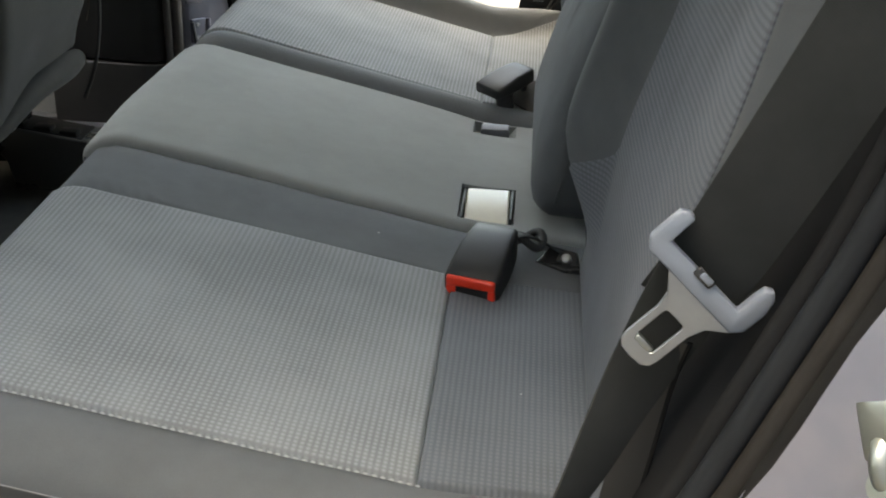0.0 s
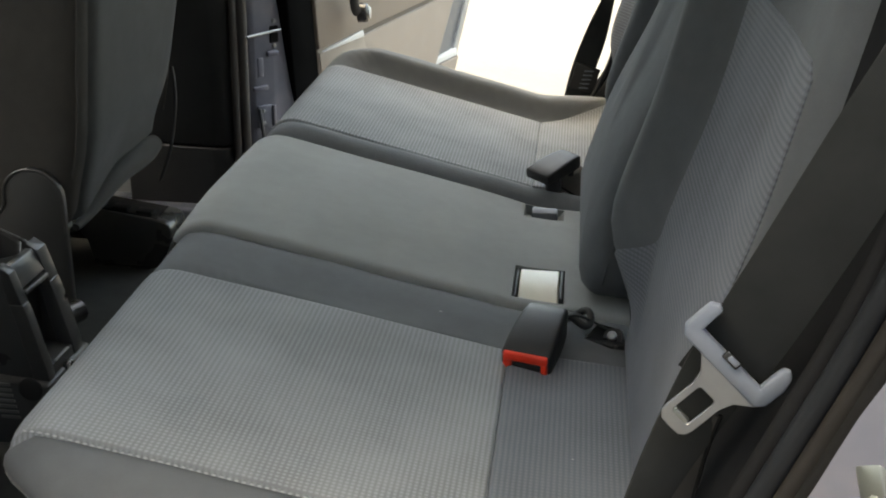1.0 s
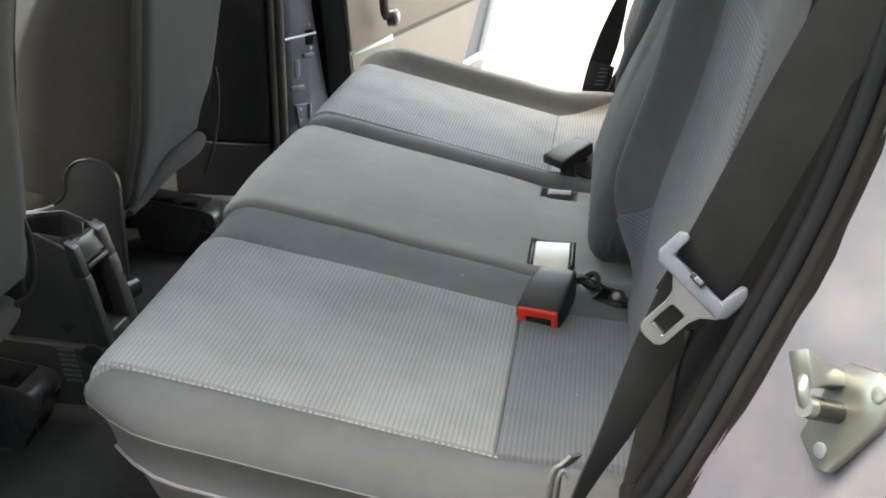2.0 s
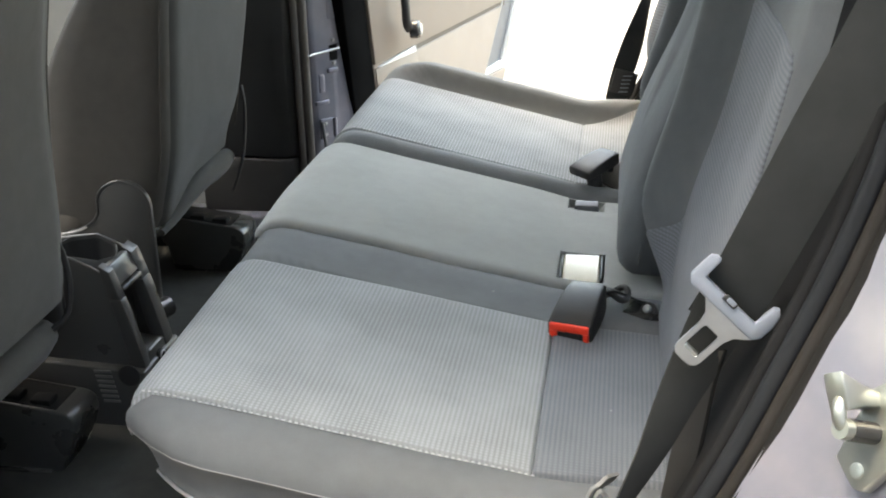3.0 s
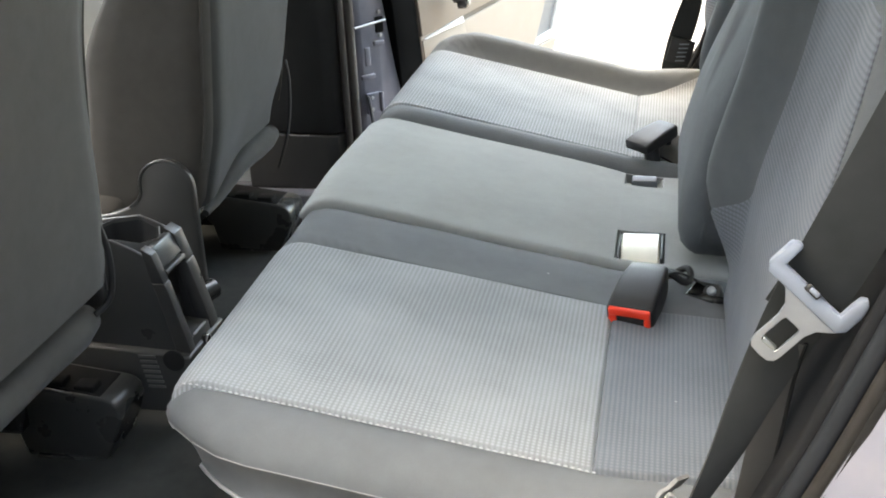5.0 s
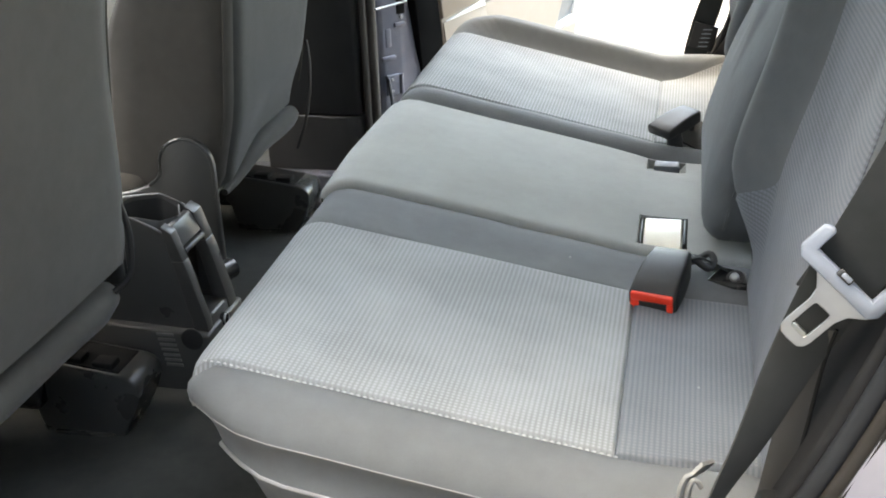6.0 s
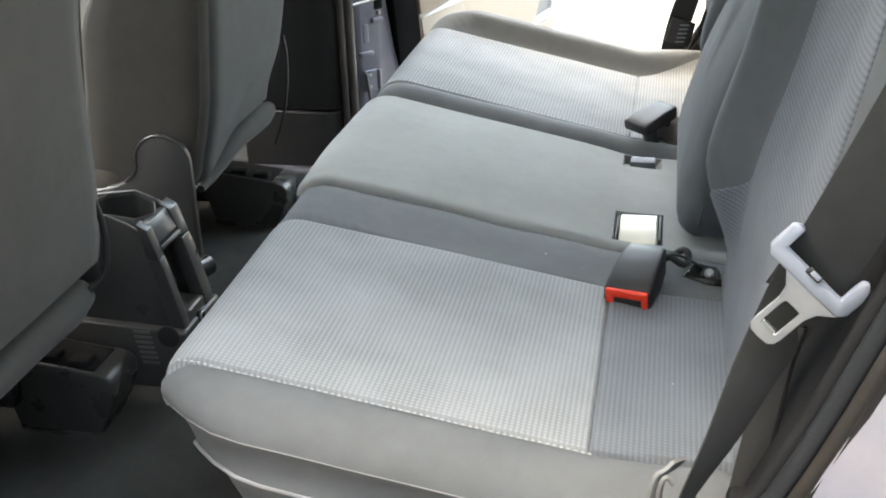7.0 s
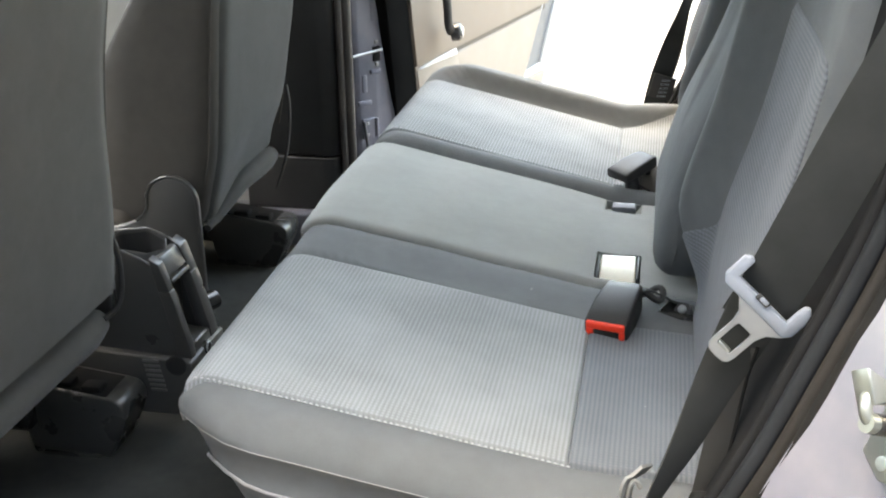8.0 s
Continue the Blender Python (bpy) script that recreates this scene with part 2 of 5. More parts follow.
def tube(pts, r, n=8, closed=False, flat=1.0):
    """A round cord along a line of points; r may be a list."""
    pts = [Vector(p) for p in pts]
    verts, faces = [], []
    side = None
    for i, p in enumerate(pts):
        a = pts[i - 1] if i or closed else p
        b = pts[(i + 1) % len(pts)] if i < len(pts) - 1 or closed else p
        d = (b - a).normalized()
        if side is None:
            side = d.orthogonal().normalized()
        side = (side - d * side.dot(d)).normalized()
        up = d.cross(side)
        rr = r[i] if isinstance(r, (list, tuple)) else r
        for k in range(n):
            t = 2 * math.pi * k / n
            verts.append(p + rr * (math.cos(t) * side + flat * math.sin(t) * up))
    m = len(pts)
    for i in range(m if closed else m - 1):
        for k in range(n):
            faces.append((i * n + k, i * n + (k + 1) % n, ((i + 1) % m) * n + (k + 1) % n, ((i + 1) % m) * n + k))
    if not closed:
        faces += [tuple(range(n))[::-1], tuple((m - 1) * n + k for k in range(n))]
    return mesh_of(verts, faces)


def smooth_line(pts, n=8):
    """A curve through the given points."""
    pts = [Vector(p) for p in pts]
    out = []
    for i in range(len(pts) - 1):
        p0, p1, p2, p3 = pts[max(i - 1, 0)], pts[i], pts[i + 1], pts[min(i + 2, len(pts) - 1)]
        for k in range(n):
            t = k / n
            out.append(0.5 * (2 * p1 + (p2 - p0) * t + (2 * p0 - 5 * p1 + 4 * p2 - p3) * t * t + (3 * p1 - p0 - 3 * p2 + p3) * t ** 3))
    return out + [pts[-1]]


def ribbon(centre, across, thick=0.0014, wide=0.047, n=6):
    """A strap of real thickness: centre points and, for each, the direction across it."""
    verts, faces = [], []
    m = len(centre)
    for i, (p, a) in enumerate(zip(centre, across)):
        p, a = Vector(p), Vector(a).normalized()
        d = (Vector(centre[min(i + 1, m - 1)]) - Vector(centre[max(i - 1, 0)])).normalized()
        nrm = a.cross(d).normalized()
        for s, h in ((-1, -1), (-0.94, -1.25), (0.94, -1.25), (1, -1), (1, 1), (0.94, 1.25), (-0.94, 1.25), (-1, 1)):
            w = wide[i] if isinstance(wide, list) else wide
            verts.append(p + a * s * w / 2 + nrm * h * thick / 2)
    for i in range(m - 1):
        for k in range(8):
            faces.append((i * 8 + k, i * 8 + (k + 1) % 8, (i + 1) * 8 + (k + 1) % 8, (i + 1) * 8 + k))
    faces += [tuple(range(8))[::-1], tuple((m - 1) * 8 + k for k in range(8))]
    return mesh_of(verts, faces)


def prism(poly, lo, hi, axis="y", bevel=0.0):
    """An extruded outline. axis y: poly is (x, z); axis x: (y, z); axis z: (x, y)."""
    def put(p, v):
        return {"y": (p[0], v, p[1]), "x": (v, p[0], p[1]), "z": (p[0], p[1], v)}[axis]
    n = len(poly)
    bm = mesh_of([put(p, lo) for p in poly] + [put(p, hi) for p in poly],
                 [tuple(range(n))[::-1], tuple(range(n, 2 * n))] + [(i, (i + 1) % n, n + (i + 1) % n, n + i) for i in range(n)])
    if bevel:
        bmesh.ops.recalc_face_normals(bm, faces=bm.faces[:])
        bmesh.ops.bevel(bm, geom=bm.edges[:], offset=bevel, segments=2, profile=0.5, affect="EDGES")
    return bm


def rrect(a0, a1, b0, b1, radii, inset=0.0, nc=7, ne=12):
    """Points round a rectangle with rounded corners, inset by so much."""
    a0, a1, b0, b1 = a0 + inset, a1 - inset, b0 + inset, b1 - inset
    out = []
    for k, (ca, cb, t0) in enumerate(((a0, b0, 180), (a1, b0, 270), (a1, b1, 0), (a0, b1, 90))):
        r = max(radii[k] - inset, 0.003)
        r = min(r, (a1 - a0) * 0.49, (b1 - b0) * 0.49)
        oa, ob = ca + (r if k in (0, 3) else -r), cb + (r if k in (0, 1) else -r)
        for i in range(nc):
            t = radians(t0 + 90 * i / (nc - 1))
            out.append((oa + r * math.cos(t), ob + r * math.sin(t)))
    full = []
    for i, p in enumerate(out):
        full.append(p)
        if i % nc == nc - 1:
            q = out[(i + 1) % len(out)]
            for j in range(1, ne):
                full.append((p[0] + (q[0] - p[0]) * j / ne, p[1] + (q[1] - p[1]) * j / ne))
    return full


def rings(ring_list, cap=True):
    """A skin over rings of equal count, closed at both ends."""
    n = len(ring_list[0])
    verts = [p for r in ring_list for p in r]
    faces = []
    for i in range(len(ring_list) - 1):
        for k in range(n):
            faces.append((i * n + k, i * n + (k + 1) % n, (i + 1) * n + (k + 1) % n, (i + 1) * n + k))
    if cap:
        for i in (0, len(ring_list) - 1):
            c = sum((Vector(p) for p in ring_list[i]), Vector()) / n
            verts.append(c)
            for k in range(n):
                faces.append((i * n + k, i * n + (k + 1) % n, len(verts) - 1))
    return mesh_of(verts, faces)


def sheet(fn, nu, nv):
    """A surface fn(u, v), u and v from 0 to 1."""
    verts = [fn(i / nu, j / nv) for j in range(nv + 1) for i in range(nu + 1)]
    w = nu + 1
    return mesh_of(verts, [(j * w + i, j * w + i + 1, (j + 1) * w + i + 1, (j + 1) * w + i) for j in range(nv) for i in range(nu)])


def bell(x, c, w):
    return math.exp(-((x - c) / w) ** 2)


def step(x, a, b):
    t = min(1, max(0, (x - a) / (b - a)))
    return t * t * (3 - 2 * t)


def disc(centre, normal, r, depth, n=24, bevel=0.15):
    """A round button or knob with a rounded rim, standing out along its normal."""
    nrm = Vector(normal).normalized()
    s = nrm.orthogonal().normalized()
    u = nrm.cross(s)
    c = Vector(centre)
    prof = [(r, 0), (r, depth * (1 - bevel)), (r * (1 - bevel * 0.3), depth * (1 - bevel * 0.3)), (r * (1 - bevel), depth)]
    return rings([[c + nrm * h + rr * (math.cos(2 * math.pi * k / n) * s + math.sin(2 * math.pi * k / n) * u) for k in range(n)] for rr, h in prof])


# ---- rear seat: shapes ----
def slope(y):
    return 0.185 + 0.055 * step(y, 0.0, 1.1)


FRONT = -0.405     # foremost line of the cushions
ROLL = 0.062       # radius of the rounded front edge


def cushion_z(x, y):
    """Height of the flat part of the cushions."""
    z = 0.34 - slope(y) * x
    if x > 0.0:
        z += slope(y) * x * 0.6
    e = FRONT + ROLL - x
    if e > 0:
        e = min(e, ROLL * 0.98)
        z -= ROLL - math.sqrt(ROLL * ROLL - e * e)
    return z


def back_x(z):
    """Face of the flat part of the backrests."""
    return 0.122 + 0.19 * (z - 0.33) - 0.012 * bell(z, 0.5, 0.09)


TOP = 0.93         # upper edge of the backrests


# ---- rear seat: three places ----
def setback(x, drop):
    """How far the front of the skirt leans back under the cushion."""
    return 0.36 * max(0.0, drop - 0.02) * (1 - step(x, FRONT, -0.18))


def cushion_body(out, inn, i0, i1, crown_out, crown_in, rads, rear_out, insert=True):
    """The cloth shell of a cushion: a skirt, two seams and a crowned top."""
    y0, y1 = min(out, inn), max(out, inn)
    lo, hi = min(i0, i1), max(i0, i1)

    def seam_y(x):
        """Outer seam of the ribbed cloth, which swings outwards beside the backrest."""
        return i0 + (rear_out - i0) * (1.0 if out < inn else 0.7) * min(1.0, max(0.0, x / 0.135))

    def surf(x, y):
        z = cushion_z(x, y) + 0.0016 * noise.noise((x * 11, y * 11, 1.7))
        z += crown_out * (bell(y, (out + i0) / 2, abs(out - i0) * 0.4) if out < inn else step(y, seam_y(x) - 0.002, seam_y(x) + 0.034) * (1 - 0.45 * step(y, seam_y(x) + 0.05, seam_y(x) + 0.11))) * step(x, FRONT, FRONT + (0.09 if out < inn else 0.12))
        z += crown_in * bell(y, (inn + i1) / 2, abs(inn - i1) * 0.42) * step(x, FRONT, FRONT + 0.09)
        if out < inn:
            e = max(0.0, min(FRONT + ROLL - x, ROLL * 0.98))
            z += 0.75 * (ROLL - math.sqrt(ROLL * ROLL - e * e)) * (1 - step(y, -0.05, 0.05))
        if insert:
            d = min(y - lo, hi - y)
            z -= 0.005 * step(d, -0.002, 0.008)
        return z

    spec = [(0.044, 0.26), (0.030, 0.17), (0.020, 0.11), (0.0125, 0.086), (0.0085, 0.0825), (0.0105, 0.076), (0.0105, 0.064), (0.008, 0.048), (0.0035, 0.037),
            (0.0, 0.033), (0.0012, 0.026), (0.005, 0.018), (0.011, 0.0105), (0.019, 0.0052), (0.028, 0.0018), (0.04, 0.0004), (0.05, 0)] + [(0.056 + 0.004 * k, 0) for k in range(22)] + [(0.15, 0), (0.18, 0), (0.21, 0), (0.235, 0)]
    half = (y1 - y0) / 2
    near = out < inn

    def fall(d):
        """How far the top has dropped at d metres inside the outline."""
        for (a, p), (c, q) in zip(spec[9:], spec[10:]):
            if d <= c:
                return p + (q - p) * (d - a) / (c - a)
        return 0.0
    out_rings = []
    for inset, drop in spec:
        if inset > half * 0.93:
            break
        ring = []
        for a, b in rrect(FRONT, 0.15, y0, y1, rads, inset, 7, 26):
            z = surf(a, b) - drop
            if drop > 0.2:
                z = 0.14
            ring.append((a + setback(a, drop), b, z))
        out_rings.append(ring)
    return rings(out_rings), surf, fall


def cord_round(out, inn, surf, inset, drop, r, rads):
    pts = []
    for a, b in rrect(FRONT, 0.15, min(out, inn), max(out, inn), rads, inset, 7, 26):
        pts.append((a + setback(a, drop), b, surf(a, b) - drop))
    return tube(pts, r, 6, True)


def edge_param(n, fine=0.012):
    """Steps from 0 to 1 that crowd at both ends."""
    fine *= 0.6
    return [0, fine / 2, fine, fine * 1.7, fine * 3] + [fine * 3 + (1 - 6 * fine) * k / n for k in range(1, n)] + [1 - fine * 3, 1 - fine * 1.7, 1 - fine, 1 - fine / 2, 1]


def pad(us, vs, fn, tuck=0.0085, rise=0.0035, rim=-0.005):
    """A sewn panel: fn(u, v, lift) gives a point lifted so far; its edges tuck under."""
    def lift(u, v):
        d = min(u[1], v[1])
        if d < 0:
            return rim
        return rise - tuck * (1 - step(d, 0.0, 0.0034))
    verts = [fn(u[0], v[0], lift(u, v)) for v in vs for u in us]
    w = len(us)
    return mesh_of(verts, [(j * w + i, j * w + i + 1, (j + 1) * w + i + 1, (j + 1) * w + i) for j in range(len(vs) - 1) for i in range(w - 1)])


def with_dist(params, length):
    return [(p, min(p, 1 - p) * length) for p in params]


def stitches(line, normal_up=(0, 0, 1), length=0.0036, gap=0.0062, r=0.0011, flat=1.0):
    """A row of short threads along a line."""
    line = [Vector(p) for p in line]
    verts, faces = [], []
    acc, nxt = 0.0, 0.0
    for a, b in zip(line, line[1:]):
        seg = (b - a).length
        d = (b - a) / seg
        while nxt < acc + seg:
            p = a + d * (nxt - acc)
            s = d.cross(Vector(normal_up)).normalized()
            u = s.cross(d)
            k = len(verts)
            for e, f in ((-0.5, 0.3), (-0.2, 1), (0.2, 1), (0.5, 0.3)):
                for q in ((-1, 0), (0, 1), (1, 0), (0, -0.6)):
                    verts.append(p + d * length * e + (s * q[0] + u * q[1] * flat) * r * f)
            for i in range(3):
                for j in range(4):
                    faces.append((k + i * 4 + j, k + i * 4 + (j + 1) % 4, k + (i + 1) * 4 + (j + 1) % 4, k + (i + 1) * 4 + j))
            nxt += gap
        acc += seg
    return mesh_of(verts, faces)


def side_seat(out, inn, i0, i1, crown_out, crown_in, rear_out, back_out, back_in, label, bolster_out, bolster_in, b0, b1):
    """An outer place of the bench: cushion with ribbed insert, backrest with ribbed insert."""
    seat = thing("rear_seat", label, "car seat", "rear bench seats")
    rads = (0.11, 0.02, 0.02, 0.03) if out < inn else (0.03, 0.02, 0.02, 0.06)
    bm, surf, fall = cushion_body(out, inn, i0, i1, crown_out, crown_in, rads, rear_out)
    cushion = part("cushion", bm, "velour", seat, "grey velour seat cushion with sewn bolsters")
    part("piping", cord_round(out, inn, surf, 0.0075, 0.0815, 0.0018, rads), "piping", cushion, "pale piping along the lower seam")
    part("upper_seam", cord_round(out, inn, surf, 0.0006, 0.0332, 0.001, rads), "velour_mid", cushion, "worn seam edge")

    # front and rear panels of ribbed cloth
    w = abs(i1 - i0)
    x0, x1 = FRONT + 0.010, 0.0016

    def corner(y):
        """How far the rounded outer corner draws the front edge back."""
        r = rads[0] if out < inn else rads[3]
        e = min(max(0.0, r - abs(y - out)), r * 0.98)
        return r - math.sqrt(r * r - e * e)
    us, vs = with_dist(edge_param(36, 0.01), x1 - x0), with_dist(edge_param(18, 0.012), w)
    def front_pad(u, v, h):
        y = i0 + (i1 - i0) * v
        c = corner(y)
        if out < inn:
            y -= 0.005 * v * (1 - step(u, 0.0, 0.6))
        x = x0 + c + (x1 - x0 - c) * u
        return (x, y, max(cushion_z(x, y), surf(x, y)) - fall(x - c - FRONT) + h)
    part("insert", pad(us, vs, front_pad, 0.0085 if out < inn else 0.0035), "insert" if out < inn else "insert_far", cushion, "light grey ribbed cloth insert")
    r0, r1 = -0.0016, 0.135
    us = with_dist(edge_param(10, 0.03), r1 - r0)

    def rear(u, v, h):
        x = r0 + (r1 - r0) * u
        a = i0 + (rear_out - i0) * (r0 + (r1 - r0) * u) / 0.135
        y = a + (i1 - a) * v
        return (x, y, max(cushion_z(x, y), surf(x, y)) + h)
    part("rear_insert", pad(us, vs, rear), "insert_rear_tint" if out < inn else "insert_far", cushion, "ribbed cloth strip at the backrest")
    if out < inn:
        line = [(x0 + 0.03 + (x1 - x0 - 0.03) * k / 40, i0 - 0.001) for k in range(41)]
        line = [(x, y, surf(x, y) + 0.0014) for x, y in line]
    else:
        line = [front_pad(0.02 + 0.97 * k / 40, 1 - 0.007 / w, 0.0039) for k in range(41)]
    part("stitching", stitches(line) if out < inn else stitches(line, length=0.0055, gap=0.0085, r=0.0014, flat=0.3), "thread", cushion, "pale stitching beside the insert", False)

    # backrest
    y0, y1 = min(back_out, back_in), max(back_out, back_in)
    zb, zt = 0.315, TOP

    def face(y, z):
        x = back_x(z)
        g = step(z, 0.36, 0.50)
        x -= bolster_out * g * bell(y, back_out + 0.055 * (1 if back_in > back_out else -1), 0.05)
        x -= bolster_in * g * (1 - step(abs(y - back_in), 0.045, 0.115))
        return x

    spec = [(0.03, 0.13), (0.006, 0.115), (0.0, 0.09), (0.0, 0.05), (0.002, 0.030), (0.006, 0.017), (0.011, 0.009), (0.018, 0.0035), (0.026, 0.0006)] + [(0.032 + 0.006 * k, 0) for k in range(32)]
    rr = [[(face(a, b) + drop, a, b) for a, b in rrect(y0, y1, zb, zt, (0.05, 0.05, 0.06, 0.06), inset, 7, 26)] for inset, drop in spec if inset < (y1 - y0) * 0.46]
    rr.append([(x + 0.008, a, b) for x, a, b in rr[-1]])     # the middle lies sunk beneath the insert
    back = part("backrest", rings(rr), "velour_back_shade", seat, "grey velour backrest with padded bolsters")
    bz0, bz1 = 0.338, 0.735

    def fall_back(d):
        for (a, p), (c, q) in zip(spec[3:], spec[4:]):
            if d <= c:
                return p + (q - p) * (d - a) / (c - a)
        return 0.0

    def bpoint(u, v, h):
        z = bz0 + (bz1 - bz0) * v
        e = b1 + ((back_in - b1) * 0.86) * (1 - step(z, 0.425, 0.50))   # wider below the bolster
        a = b0 + (e - b0) * u
        z -= 0.009 * (1 - step(min(u, 1 - u), 0.0, 0.05)) * step(v, 0.85, 1.0)
        x = face(a, z) - h + fall_back(min(abs(a - back_in), abs(a - back_out)))
        return (x, a, z)
    us, vs = with_dist(edge_param(48, 0.014), abs(b1 - b0)), with_dist(edge_param(40, 0.008), bz1 - bz0)
    us, vs = [(0, -1)] + us + [(1, -1)], [(0, -1)] + vs + [(1, -1)]
    part("back_insert", pad(us, vs, bpoint, 0.0008, 0.0021, -0.0012), "insert_back_tint", back, "ribbed cloth insert with skylight blue in its colour")
    return seat


near_seat = side_seat(-0.056, 0.458, 0.0, 0.326, 0.002, 0.004, 0.01, -0.062, 0.392, "grey velour rear seat with a pale ribbed cloth insert", 0.004, 0.045, -0.031, 0.28)
far_seat = side_seat(1.335, 0.783, 1.2, 0.852, 0.037, 0.010, 1.301, 1.32, 0.83, "grey velour rear seat with ribbed insert beside the open door", 0.03, 0.045, 1.25, 0.95)


def middle_seat():
    seat = thing("rear_seat", "narrow plain grey velour middle seat without insert", "car seat", "rear bench seats")
    y0, y1 = 0.432, 0.787
    xs = [FRONT + 0.0115, FRONT + 0.0125, FRONT + 0.015, FRONT + 0.02, FRONT + 0.032, FRONT + 0.045, FRONT + 0.06] + [FRONT + 0.08 + 0.02 * k for k in range(15)]
    xs = sorted([x for x in xs if x < -0.03] + [-0.024, -0.016, -0.008, -0.005, -0.003, 0.01, 0.02, 0.03, 0.04, 0.05, 0.053, 0.055, 0.062, 0.075, 0.1, 0.13])
    ys = [0, 0.002, 0.006, 0.012, 0.018, 0.0185, 0.0205, 0.05, 0.08, 0.103, 0.105, 0.108, 0.12, 0.15, 0.18, 0.21, 0.24, 0.27, 0.29, 0.295, 0.298, 0.3, 0.33, 0.3425, 0.3435, 0.346, 0.350, 0.3535]

    def surf(x, y):
        e = min(y, y1 - y0 - y)
        z = cushion_z(x, y0 + y) + 0.0022 * noise.noise((x * 9, y * 9, 4.1)) + 0.008 - 0.005 * step(y, 0.12, 0.34) + 0.004 * math.sin(math.pi * y / (y1 - y0))
        z -= 0.009 * (1 - math.sqrt(max(0, 1 - (1 - min(e, 0.011) / 0.011) ** 2)))
        # soft hollow round the two pockets, and the pockets themselves
        for a, b in ((0.019, 0.104), (0.297, 0.343)):
            if -0.004 < x < (0.054 if a < 0.2 else 0.048) and a < y < b:
                z -= 0.022 if a < 0.2 else 0.013
        z -= 0.004 * bell(x, 0.025, 0.05) * (bell(y, 0.06, 0.07) + bell(y, 0.32, 0.05))
        return z
    w = len(xs)
    verts = [(x, y0 + y, surf(x, y)) for y in ys for x in xs]
    faces = [(j * w + i, j * w + i + 1, (j + 1) * w + i + 1, (j + 1) * w + i) for j in range(len(ys) - 1) for i in range(w - 1)]
    # skirt round the sheet
    border = [i for i in range(w)] + [j * w + w - 1 for j in range(1, len(ys))] + [(len(ys) - 1) * w + i for i in range(w - 2, -1, -1)] + [j * w for j in range(len(ys) - 2, 0, -1)]
    k0 = len(verts)
    for b in border:
        x, y, z = verts[b]
        verts.append((x + (0.02 if x < -0.39 else 0), y, 0.15))
    for k in range(len(border)):
        q = (k + 1) % len(border)
        faces.append((border[k], border[q], k0 + q, k0 + k))
    cushion = part("cushion", mesh_of(verts, faces), "velour_mid", seat, "plain grey velour cushion with two anchor pockets")

    # backrest, standing a little forward of its neighbours
    a0, a1, zb, zt = 0.424, 0.815, 0.352, TOP + 0.01

    def face(z):
        return back_x(z) - 0.052 + 0.036 * step(z, 0.40, 0.75) - 0.012 * (1 - step(z, 0.36, 0.5))
    spec = [(0.03, 0.15), (0.004, 0.13), (0.0, 0.1), (0.0, 0.075), (0.0, 0.055), (0.001, 0.045), (0.002, 0.036), (0.004, 0.028), (0.007, 0.02), (0.011, 0.014), (0.016, 0.009), (0.03, 0.003), (0.045, 0.0), (0.07, -0.003), (0.1, -0.005), (0.14, -0.006), (0.17, -0.006)]
    rr = [[(face(b) + drop, a + 0.02 * step(drop, 0.003, 0.03) * (1 - step(b, 0.5, 0.75)) * noise.noise((drop * 15, b * 42 + drop * 60, a)), b) for a, b in rrect(a0, a1, zb, zt, (0.045, 0.045, 0.06, 0.06), inset, 7, 70)] for inset, drop in spec]
    back = part("backrest", rings(rr), "velour_back_shade", seat, "plain grey velour backrest")
    line = [(face(z) + 0.0285, a0 + 0.0008, z) for z in [0.38 + 0.02 * k for k in range(27)]]
    part("seam", tube(line, 0.0016, 6), "velour_back_shade", back)
    return seat


mid_seat = middle_seat()


# ---- anchor covers in the middle cushion ----
def anchor_cover(y_front, y_back, tilt, label, mat, x_start=0.0015, wide=0.047):
    t = thing("anchor_cover", label, "seat fitting", "anchor covers of the middle seat")
    zc = cushion_z(0.025, (y_front + y_back) / 2) + 0.004
    n = 10

    def top(u, v):
        x = x_start + wide * u
        y = y_front + (y_back - y_front) * v
        return x, y, zc + tilt * (v - 0.5) + 0.005 * math.sin(math.pi * v)
    rows = []
    for lift, ins in ((-0.010, 0.0), (-0.002, 0.0), (0.0, 0.04)):
        rows.append([top(ins + (1 - 2 * ins) * u, ins + (1 - 2 * ins) * v)[:2] + (top(u, v)[2] + lift,) for u, v in
                     [(k / n, 0) for k in range(n)] + [(1, k / n) for k in range(n)] + [(1 - k / n, 1) for k in range(n)] + [(0, 1 - k / n) for k in range(n)]])
    bm = rings(rows, False)
    bm2 = sheet(lambda u, v: top(0.04 + 0.92 * u, 0.04 + 0.92 * v), 4, 12)
    part("cover_plate", join(bm, bm2), mat, t)
    frame_z = cushion_z(0.025, (y_front + y_back) / 2) + 0.0085
    for x0, x1 in ((-0.0030, 0.0006), (0.0494, 0.0530)) if mat == "cream" else ():
        part("side_rail", rbox(x0, x1, y_front - 0.001, y_back + 0.003, frame_z - 0.02, frame_z, 0.0015), "black", t)
    if mat == "cream":
        part("end_rail", rbox(-0.0030, 0.0530, y_back + 0.0005, y_back + 0.003, frame_z - 0.02, frame_z + 0.0005, 0.0015), "black", t)
    return t


anchor_cover(0.457, 0.533, 0.012, "cream plastic anchor cover in a black frame", "cream")
anchor_cover(0.738, 0.768, -0.004, "silver-grey anchor cover sunk in a cushion pocket", "silver", 0.005, 0.036)


